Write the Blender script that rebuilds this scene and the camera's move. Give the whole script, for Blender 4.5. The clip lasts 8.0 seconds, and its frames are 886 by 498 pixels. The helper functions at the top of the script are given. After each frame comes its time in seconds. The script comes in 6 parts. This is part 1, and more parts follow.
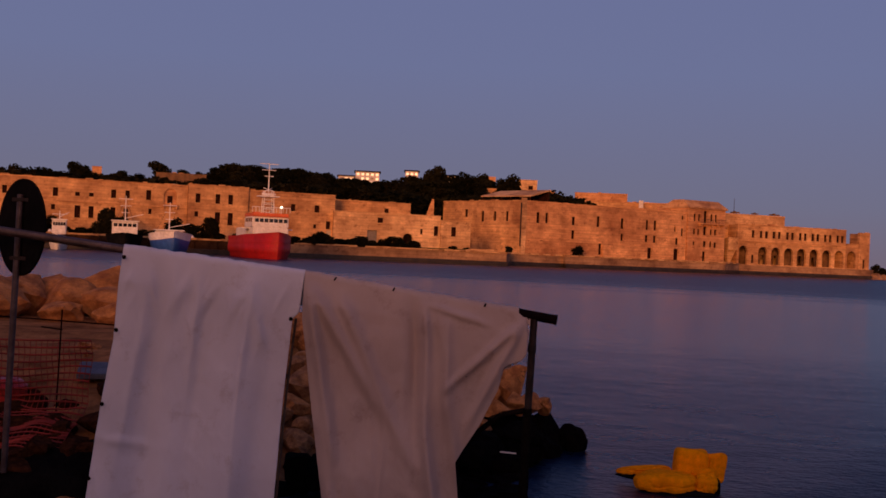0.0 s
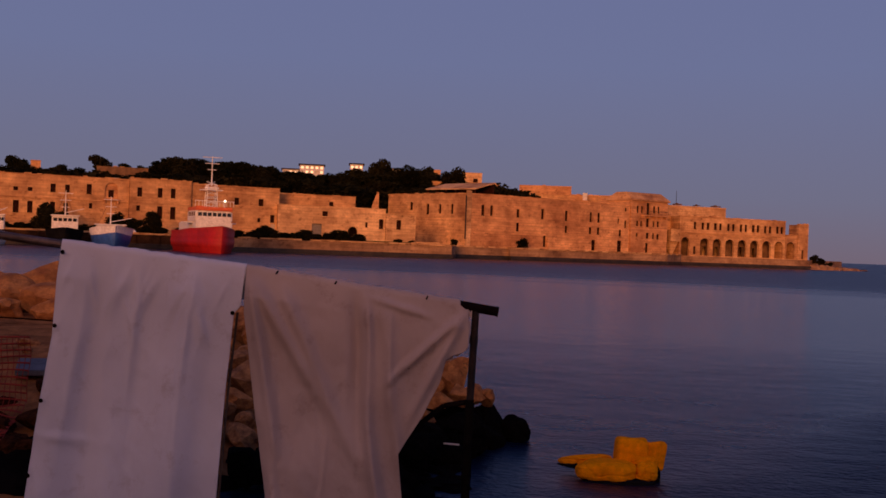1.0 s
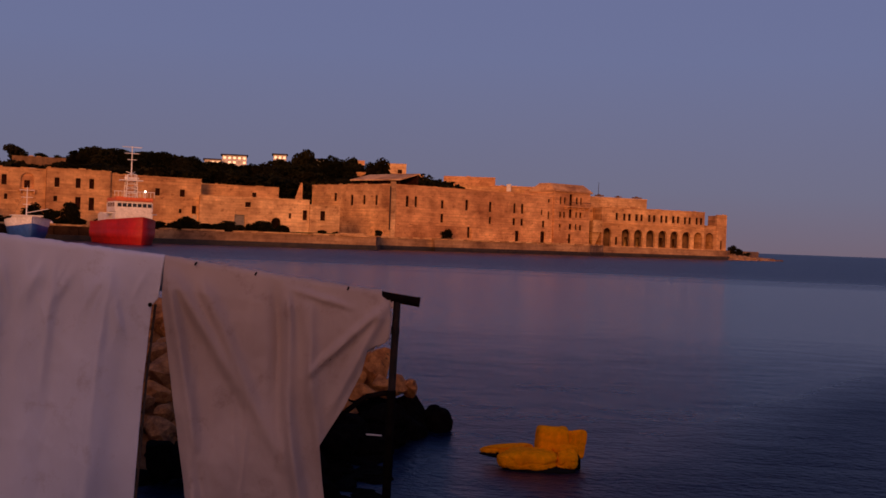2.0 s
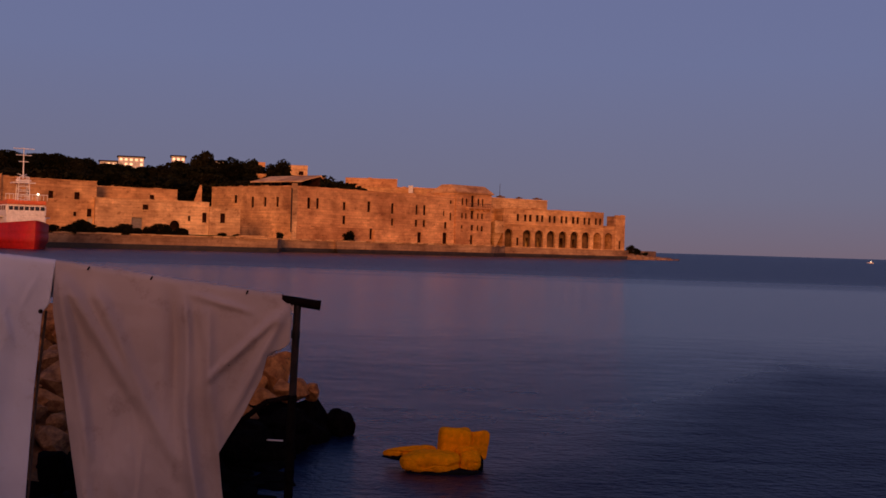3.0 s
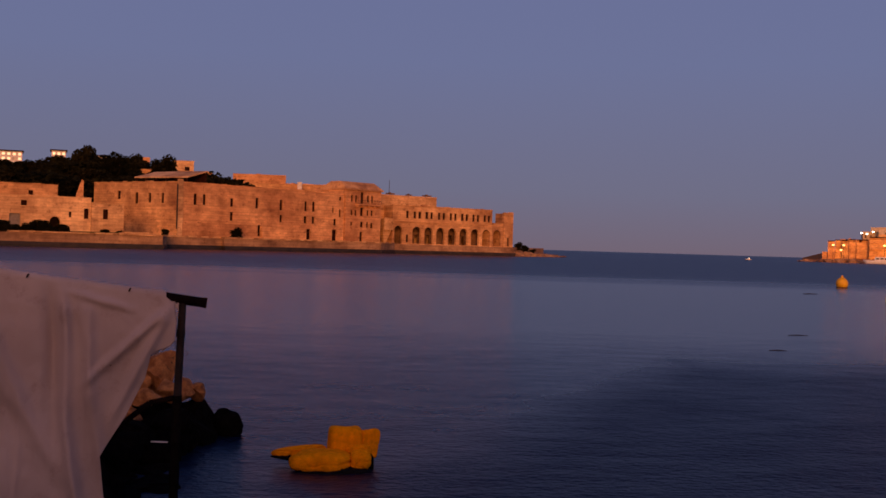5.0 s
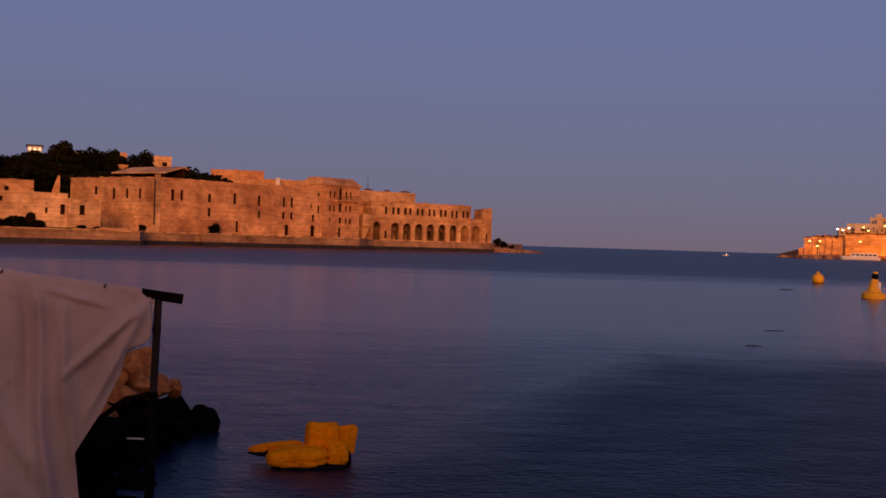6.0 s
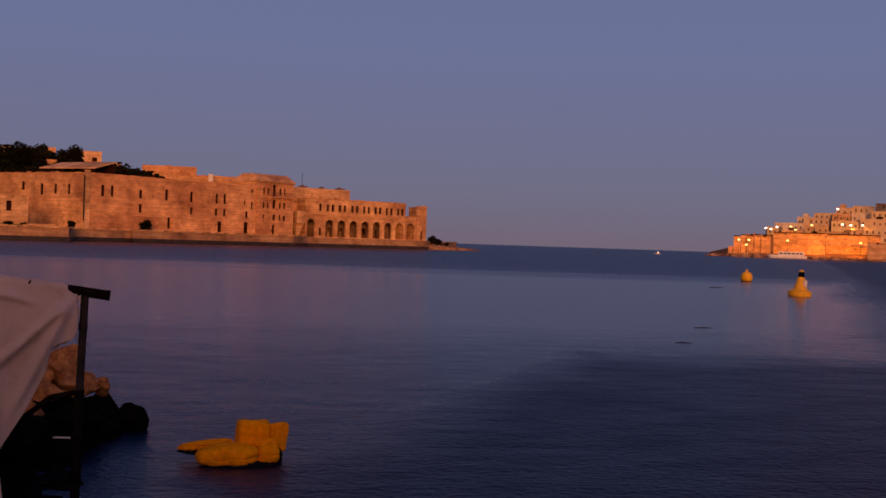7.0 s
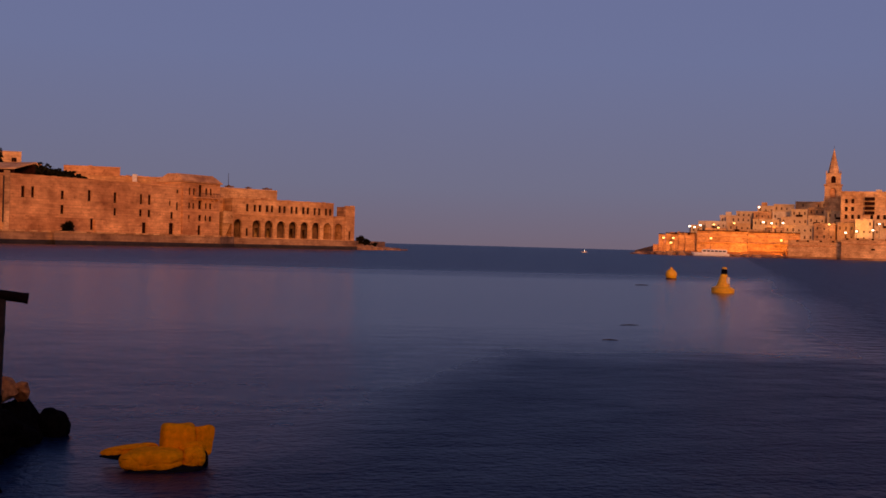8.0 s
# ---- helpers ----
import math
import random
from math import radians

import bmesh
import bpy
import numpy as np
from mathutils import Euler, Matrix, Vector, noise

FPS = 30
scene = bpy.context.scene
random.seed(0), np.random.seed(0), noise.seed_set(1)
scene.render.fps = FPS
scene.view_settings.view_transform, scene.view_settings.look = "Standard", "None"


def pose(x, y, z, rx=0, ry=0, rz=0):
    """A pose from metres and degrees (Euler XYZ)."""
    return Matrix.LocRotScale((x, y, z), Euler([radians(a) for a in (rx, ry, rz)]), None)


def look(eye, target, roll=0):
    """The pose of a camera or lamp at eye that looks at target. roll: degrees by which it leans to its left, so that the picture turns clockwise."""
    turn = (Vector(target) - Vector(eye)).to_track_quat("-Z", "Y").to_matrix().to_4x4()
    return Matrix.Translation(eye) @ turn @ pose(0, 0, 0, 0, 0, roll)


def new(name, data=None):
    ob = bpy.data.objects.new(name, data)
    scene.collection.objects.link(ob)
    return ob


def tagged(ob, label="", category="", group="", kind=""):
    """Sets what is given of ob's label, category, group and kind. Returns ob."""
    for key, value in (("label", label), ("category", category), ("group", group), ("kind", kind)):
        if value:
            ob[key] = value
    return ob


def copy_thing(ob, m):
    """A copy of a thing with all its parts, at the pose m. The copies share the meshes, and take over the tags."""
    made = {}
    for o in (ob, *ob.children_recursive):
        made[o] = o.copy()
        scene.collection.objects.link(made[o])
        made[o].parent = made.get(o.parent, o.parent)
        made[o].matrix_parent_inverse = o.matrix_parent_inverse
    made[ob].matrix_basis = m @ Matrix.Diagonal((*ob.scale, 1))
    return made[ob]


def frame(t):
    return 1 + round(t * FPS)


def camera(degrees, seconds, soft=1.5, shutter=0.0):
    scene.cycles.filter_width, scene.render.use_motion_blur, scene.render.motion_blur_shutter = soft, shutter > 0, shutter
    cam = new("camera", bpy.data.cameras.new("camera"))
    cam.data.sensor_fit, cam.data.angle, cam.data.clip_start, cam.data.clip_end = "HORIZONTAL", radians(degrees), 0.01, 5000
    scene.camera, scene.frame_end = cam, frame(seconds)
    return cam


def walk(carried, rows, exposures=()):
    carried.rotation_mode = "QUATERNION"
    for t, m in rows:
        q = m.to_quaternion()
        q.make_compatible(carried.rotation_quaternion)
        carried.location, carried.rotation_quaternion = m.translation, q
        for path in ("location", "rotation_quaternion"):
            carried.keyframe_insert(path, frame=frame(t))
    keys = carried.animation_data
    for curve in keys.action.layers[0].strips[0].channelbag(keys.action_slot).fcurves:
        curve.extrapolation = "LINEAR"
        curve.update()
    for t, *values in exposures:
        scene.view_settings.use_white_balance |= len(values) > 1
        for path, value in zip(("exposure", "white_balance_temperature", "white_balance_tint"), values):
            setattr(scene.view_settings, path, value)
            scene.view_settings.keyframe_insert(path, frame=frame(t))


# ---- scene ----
cam = camera(42.57, 8.0, 1.6)
# seconds, place, then heading, tilt and lean in degrees
ROWS = [
    (0, -0.058, -0.073, 2.201, 13.68, 0.16, 2.52),
    (0.5, -0.043, -0.088, 2.202, 12.45, 0.04, 2.40),
    (1, -0.019, -0.110, 2.201, 10.92, -0.08, 2.18),
    (2.5, 0.009, -0.085, 2.198, 4.79, -0.42, 1.99),
    (3, 0.012, -0.052, 2.203, 2.20, -0.15, 1.71),
    (3.5, -0.000, 0.000, 2.200, 0.00, -0.69, 1.68),
    (4, 0.004, 0.028, 2.203, -0.59, -0.50, 1.60),
    (4.5, 0.002, 0.047, 2.197, -2.29, -0.14, 1.63),
    (6, 0.015, 0.050, 2.196, -4.44, -0.31, 1.73),
    (6.5, 0.036, 0.031, 2.195, -5.92, -0.43, 1.67),
    (7, 0.038, 0.043, 2.190, -7.73, -0.33, 1.92),
    (7.5, 0.047, 0.053, 2.188, -9.02, -0.45, 1.72),
    (8, 0.055, 0.065, 2.188, -11.33, -0.24, 1.57),
]
walk(cam, [(t, pose(x, y, z, 0, 0, yaw) @ pose(0, 0, 0, 90 + tilt) @ pose(0, 0, 0, 0, 0, lean))
           for t, x, y, z, yaw, tilt, lean in ROWS])

# ---- light ----
world = bpy.data.worlds.new("dusk_sky")
scene.world = world
world.use_nodes = True
wn, wl = world.node_tree.nodes, world.node_tree.links
background = wn["Background"]
coords = wn.new("ShaderNodeTexCoord")
split = wn.new("ShaderNodeSeparateXYZ")
wl.new(coords.outputs["Generated"], split.inputs[0])
ramp = wn.new("ShaderNodeValToRGB")
stops = [(0.0, (0.168, 0.130, 0.176)), (0.05, (0.158, 0.155, 0.236)), (0.16, (0.148, 0.168, 0.306)),
         (0.23, (0.143, 0.164, 0.314)), (0.30, (0.056, 0.082, 0.225)), (0.50, (0.028, 0.056, 0.178)), (1.0, (0.026, 0.054, 0.165))]
while len(ramp.color_ramp.elements) < len(stops):
    ramp.color_ramp.elements.new(0.5)
for e, (at, c) in zip(ramp.color_ramp.elements, stops):
    e.position, e.color = at, (*c, 1)
wl.new(split.outputs["Z"], ramp.inputs[0])
# the afterglow round the sunset, which lies behind the camera
west = wn.new("ShaderNodeMapRange")
west.interpolation_type = "SMOOTHSTEP"
west.inputs["From Min"].default_value, west.inputs["From Max"].default_value = -0.1, -1.0
wl.new(split.outputs["Y"], west.inputs["Value"])
afterglow = wn.new("ShaderNodeMix")
afterglow.data_type, afterglow.blend_type = "RGBA", "ADD"
wl.new(west.outputs[0], afterglow.inputs["Factor"])
wl.new(ramp.outputs[0], afterglow.inputs["A"])
afterglow.inputs["B"].default_value = (0.80, 0.40, 0.27, 1)
wl.new(afterglow.outputs["Result"], background.inputs["Color"])
background.inputs["Strength"].default_value = 1.0

SUN_FROM = Vector((0.0, -1.0, 0.14))
sun = new("evening_sun", bpy.data.lights.new("evening_sun", "SUN"))
sun.data.energy, sun.data.angle, sun.data.color = 2.25, radians(14), (1.0, 0.35, 0.10)
sun.matrix_world = look(SUN_FROM * 100, (0, 0, 0))
scene.view_settings.exposure = 0.0


# ---- materials ----
def material(name, build):
    m = bpy.data.materials.new(name)
    m.use_nodes = True
    build(m.node_tree, m.node_tree.nodes["Principled BSDF"])
    return m


def coords_of(tree, space="Object"):
    return tree.nodes.new("ShaderNodeTexCoord").outputs[space]


def noise_of(tree, scale, detail=4.0, rough=0.55, vector=None, stretch=None):
    n = tree.nodes.new("ShaderNodeTexNoise")
    n.inputs["Scale"].default_value, n.inputs["Detail"].default_value, n.inputs["Roughness"].default_value = scale, detail, rough
    v = vector or coords_of(tree)
    if stretch:
        mp = tree.nodes.new("ShaderNodeMapping")
        mp.inputs["Scale"].default_value = stretch
        tree.links.new(v, mp.inputs["Vector"])
        v = mp.outputs[0]
    tree.links.new(v, n.inputs["Vector"])
    return n.outputs["Fac"]


def ramp_of(tree, fac, stops):
    r = tree.nodes.new("ShaderNodeValToRGB")
    while len(r.color_ramp.elements) < len(stops):
        r.color_ramp.elements.new(0.5)
    for e, (at, c) in zip(r.color_ramp.elements, stops):
        e.position, e.color = at, (*c, 1)
    tree.links.new(fac, r.inputs[0])
    return r.outputs[0]


def mixed(tree, fac, a, b, mode="MIX"):
    m = tree.nodes.new("ShaderNodeMix")
    m.data_type, m.blend_type = "RGBA", mode
    for socket, value in ((m.inputs["Factor"], fac), (m.inputs["A"], a), (m.inputs["B"], b)):
        if isinstance(value, (int, float)):
            socket.default_value = value
        elif isinstance(value, tuple):
            socket.default_value = (*value, 1)
        else:
            tree.links.new(value, socket)
    return m.outputs["Result"]


def bumped(tree, bsdf, height, strength, distance):
    b = tree.nodes.new("ShaderNodeBump")
    b.inputs["Strength"].default_value, b.inputs["Distance"].default_value = strength, distance
    tree.links.new(height, b.inputs["Height"])
    tree.links.new(b.outputs[0], bsdf.inputs["Normal"])


def maths(tree, op, a, b, c=None, clamp=False):
    n = tree.nodes.new("ShaderNodeMath")
    n.operation, n.use_clamp = op, clamp
    for socket, value in zip(n.inputs, (a, b, c)):
        if isinstance(value, (int, float)):
            socket.default_value = value
        elif value is not None:
            tree.links.new(value, socket)
    return n.outputs[0]


def surface(name, dark, light, scale=1.0, rough=0.8, bump=0.3, depth=0.02, metal=0.0, fine=6.0, stretch=None):
    """A worn surface: large stains and fine grain between two tones, with relief."""
    def build(tree, bsdf):
        big = noise_of(tree, scale, 5, 0.6, stretch=stretch)
        small = noise_of(tree, scale * fine, 4, 0.65)
        tone = ramp_of(tree, big, [(0.32, dark), (0.68, light)])
        grain = ramp_of(tree, small, [(0.3, (0.72, 0.72, 0.72)), (0.7, (1.1, 1.1, 1.1))])
        tree.links.new(mixed(tree, 1.0, tone, grain, "MULTIPLY"), bsdf.inputs["Base Color"])
        bsdf.inputs["Roughness"].default_value, bsdf.inputs["Metallic"].default_value = rough, metal
        bsdf.inputs["Specular IOR Level"].default_value = 0.02 if rough > 0.9 else 0.4
        bumped(tree, bsdf, small, bump, depth)
    return material(name, build)


def limestone(name, dark, light, course=0.55):
    """Weathered ashlar: courses of blocks, streaks that run down, large stains."""
    def build(tree, bsdf):
        v = coords_of(tree)
        swap = tree.nodes.new("ShaderNodeMapping")
        swap.inputs["Rotation"].default_value = (radians(90), 0, 0)
        tree.links.new(v, swap.inputs["Vector"])
        brick = tree.nodes.new("ShaderNodeTexBrick")
        brick.inputs["Scale"].default_value = 1.0
        brick.inputs["Brick Width"].default_value, brick.inputs["Row Height"].default_value = course * 2.1, course
        brick.inputs["Mortar Size"].default_value = 0.03
        brick.inputs["Color1"].default_value, brick.inputs["Color2"].default_value = (0.80, 0.78, 0.76, 1), (1.14, 1.14, 1.14, 1)
        brick.inputs["Mortar"].default_value = (0.72, 0.69, 0.66, 1)
        tree.links.new(swap.outputs[0], brick.inputs["Vector"])
        # every building weathers in its own way
        info = tree.nodes.new("ShaderNodeObjectInfo")
        offset = tree.nodes.new("ShaderNodeVectorMath")
        offset.operation = "MULTIPLY_ADD"
        offset.inputs[1].default_value = (40, 17, 23)
        tree.links.new(info.outputs["Random"], offset.inputs[0])
        tree.links.new(v, offset.inputs[2])
        w = offset.outputs[0]
        big = noise_of(tree, 0.09, 6, 0.62, w)
        mid = noise_of(tree, 0.30, 6, 0.65, w, (0.9, 0.9, 1.0))
        course_tone = noise_of(tree, 1.0, 3, 0.6, w, (0.10, 0.10, 2.4))
        holes = noise_of(tree, 1.3, 6, 0.75, w)
        tone = ramp_of(tree, big, [(0.34, dark), (0.62, light)])
        tone = mixed(tree, 0.85, tone, ramp_of(tree, mid, [(0.34, (0.60, 0.50, 0.43)), (0.58, (1.16, 1.13, 1.08))]), "MULTIPLY")
        tone = mixed(tree, 0.4, tone, ramp_of(tree, course_tone, [(0.36, (0.58, 0.52, 0.47)), (0.6, (1.12, 1.11, 1.10))]), "MULTIPLY")
        # eaten-away patches, darker and rougher, and pale repairs
        eaten = noise_of(tree, 0.75, 7, 0.7, w, (1.0, 1.0, 1.5))
        tone = mixed(tree, 0.75, tone, ramp_of(tree, eaten, [(0.35, (0.46, 0.36, 0.29)), (0.43, (1, 1, 1)), (0.60, (1, 1, 1)), (0.66, (1.22, 1.2, 1.15))]), "MULTIPLY")
        tone = mixed(tree, 0.8, tone, ramp_of(tree, holes, [(0.30, (0.30, 0.24, 0.20)), (0.38, (1, 1, 1))]), "MULTIPLY")
        tone = mixed(tree, 0.65, tone, brick.outputs["Color"], "MULTIPLY")
        tree.links.new(tone, bsdf.inputs["Base Color"])
        bsdf.inputs["Roughness"].default_value = 0.92
        bumped(tree, bsdf, mid, 0.6, 0.12)
    return material(name, build)


STONE = limestone("weathered_limestone", (0.35, 0.172, 0.070), (0.71, 0.42, 0.185))
STONE_PINK = limestone("reddish_limestone", (0.44, 0.208, 0.086), (0.71, 0.39, 0.172))
STONE_PALE = limestone("pale_limestone", (0.42, 0.242, 0.108), (0.76, 0.495, 0.245))
QUAY = limestone("quay_stone", (0.16, 0.085, 0.05), (0.42, 0.26, 0.14), 0.7)
TIDE = surface("wet_algae_stone", (0.012, 0.010, 0.009), (0.05, 0.035, 0.025), 0.8, 0.55)
OPENING = surface("dark_weathered_timber", (0.016, 0.006, 0.004), (0.045, 0.017, 0.010), 2.0, 0.95)
PLASTER_DARK = surface("dark_brown_plaster", (0.10, 0.055, 0.03), (0.26, 0.15, 0.08), 0.5, 0.92, 0.4, 0.03)
DOOR_GREY = surface("grey_painted_boards", (0.16, 0.14, 0.12), (0.26, 0.22, 0.18), 1.5, 0.7)
DOOR_WHITE = surface("whitewashed_boards", (0.5, 0.42, 0.32), (0.68, 0.6, 0.48), 1.5, 0.7)
IRON = surface("dark_rusty_iron", (0.02, 0.014, 0.012), (0.06, 0.035, 0.025), 6.0, 0.6, 0.3, 0.003, 0.4)
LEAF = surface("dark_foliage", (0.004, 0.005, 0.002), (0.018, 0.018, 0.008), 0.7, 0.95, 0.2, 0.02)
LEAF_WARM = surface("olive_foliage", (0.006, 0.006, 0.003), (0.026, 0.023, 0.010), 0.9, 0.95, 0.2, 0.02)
BARK = surface("bark", (0.03, 0.02, 0.014), (0.09, 0.06, 0.04), 4.0, 0.9, 0.5, 0.02)
SOIL = surface("dry_scrub_soil", (0.012, 0.010, 0.005), (0.05, 0.035, 0.02), 0.2, 0.95, 0.4, 0.1)
GRASS = surface("short_grass", (0.04, 0.05, 0.015), (0.10, 0.10, 0.03), 1.2, 0.95, 0.4, 0.05)
SHORE = surface("sandy_rubble", (0.16, 0.066, 0.026), (0.46, 0.205, 0.08), 2.0, 0.95, 0.7, 0.06)
ROCK = surface("orange_limestone_rock", (0.28, 0.092, 0.022), (0.72, 0.30, 0.082), 2.2, 0.9, 0.7, 0.03)
ROCK_PALE = surface("pale_limestone_rubble", (0.18, 0.066, 0.022), (0.60, 0.275, 0.095), 3.0, 0.9, 0.7, 0.03)
ROCK_DARK = surface("dark_red_brown_stone", (0.013, 0.005, 0.003), (0.085, 0.030, 0.013), 3.0, 0.95, 0.7, 0.03)
# near-black tone; also paints dark reflections on the post foot and awash stones
ROCK_BLACK = surface("near_black_rock", (0.003, 0.0025, 0.0025), (0.010, 0.008, 0.007), 3.0, 0.95, 0.8, 0.04)
TUBE = surface("weathered_steel_tube", (0.05, 0.035, 0.035), (0.15, 0.11, 0.11), 5.0, 0.5, 0.3, 0.002, 0.5)
TUBE_DARK = surface("rust_black_steel", (0.003, 0.0025, 0.0025), (0.014, 0.008, 0.007), 7.0, 0.92, 0.4, 0.003, 0.0)
RED_PAINT = surface("red_ship_paint", (0.30, 0.005, 0.005), (0.48, 0.010, 0.008), 0.35, 0.6, 0.1, 0.02)
WHITE_PAINT = surface("white_ship_paint", (0.74, 0.69, 0.64), (0.88, 0.85, 0.81), 0.5, 0.45, 0.1, 0.01)
BLACK_PAINT = surface("black_ship_paint", (0.004, 0.004, 0.005), (0.012, 0.012, 0.014), 0.5, 0.92, 0.1, 0.01)
BLUE_PAINT = surface("blue_ship_paint", (0.02, 0.07, 0.30), (0.04, 0.13, 0.45), 0.5, 0.45, 0.1, 0.01)
ORANGE_PAINT = surface("orange_deck_paint", (0.60, 0.11, 0.03), (0.78, 0.17, 0.05), 0.5, 0.5, 0.1, 0.01)
YELLOW_VINYL = surface("yellow_vinyl", (0.90, 0.29, 0.002), (0.98, 0.37, 0.003), 3.0, 0.92, 0.25, 0.008)
YELLOW_PAINT = surface("yellow_buoy_paint", (0.85, 0.43, 0.006), (0.97, 0.54, 0.01), 1.5, 0.5, 0.1, 0.01)
NET = surface("faded_orange_net", (0.15, 0.011, 0.004), (0.34, 0.030, 0.009), 3.0, 0.6, 0.1, 0.003)
RED_PLASTIC = surface("red_plastic", (0.45, 0.02, 0.012), (0.62, 0.04, 0.02), 2.0, 0.45, 0.1, 0.003)
GLASS_DARK = surface("dark_window_glass", (0.006, 0.006, 0.008), (0.015, 0.015, 0.02), 1.0, 0.12, 0.0, 0.001)


def tarpaulin(name, dark, light, stain_tone):
    def build(tree, bsdf):
        big = noise_of(tree, 0.9, 4, 0.5)
        weave = noise_of(tree, 90.0, 2, 0.5)
        crease = noise_of(tree, 5.0, 5, 0.6, stretch=(1.0, 1.0, 0.6))
        spots = noise_of(tree, 4.5, 6, 0.75)
        tone = ramp_of(tree, big, [(0.3, dark), (0.7, light)])
        tone = mixed(tree, 0.4, tone, ramp_of(tree, spots, [(0.30, stain_tone), (0.44, (1, 1, 1))]), "MULTIPLY")
        tree.links.new(tone, bsdf.inputs["Base Color"])
        bsdf.inputs["Roughness"].default_value = 0.6
        bsdf.inputs["Specular IOR Level"].default_value = 0.25
        # pressed-in crease lines: thin ridges where a stretched noise crosses its middle
        sharp = weave
        for scale, stretch, size in ((1.1, (1.0, 1.0, 0.4), 3.0), (2.4, (1.0, 1.0, 0.6), 1.6)):
            line = maths(tree, "ABSOLUTE", maths(tree, "SUBTRACT", noise_of(tree, scale, 1, 0.4, stretch=stretch), 0.5), 0)
            sharp = maths(tree, "ADD", sharp, maths(tree, "MULTIPLY", maths(tree, "MULTIPLY_ADD", line, -16.0, 1.0, clamp=True), size))
        bumped(tree, bsdf, maths(tree, "MULTIPLY_ADD", crease, 3.0, sharp), 0.25, 0.004)
    return material(name, build)


CLOTH = tarpaulin("white_tarpaulin", (0.52, 0.525, 0.60), (0.69, 0.70, 0.79), (0.6, 0.52, 0.46))
CLOTH_DIRTY = tarpaulin("dirty_beige_tarpaulin", (0.35, 0.28, 0.255), (0.52, 0.425, 0.39), (0.55, 0.45, 0.38))
TUBE_RUST = surface("rusty_brown_steel", (0.006, 0.004, 0.0035), (0.030, 0.017, 0.014), 9.0, 0.8, 0.5, 0.003, 0.0)
MATT_BLACK = surface("matt_black_paint", (0.004, 0.004, 0.004), (0.012, 0.010, 0.010), 3.0, 0.95, 0.1, 0.002)


def glow(name, colour, strength):
    def build(tree, bsdf):
        bsdf.inputs["Base Color"].default_value = (*colour, 1)
        bsdf.inputs["Emission Color"].default_value = (*colour, 1)
        bsdf.inputs["Emission Strength"].default_value = strength
    return material(name, build)


LAMP_WARM = glow("sodium_lamp", (1.0, 0.60, 0.17), 3.2)
LAMP_WHITE = glow("white_lamp", (1.0, 0.84, 0.6), 4.0)
LIT_WINDOW = glow("lit_window", (1.0, 0.70, 0.42), 1.0)


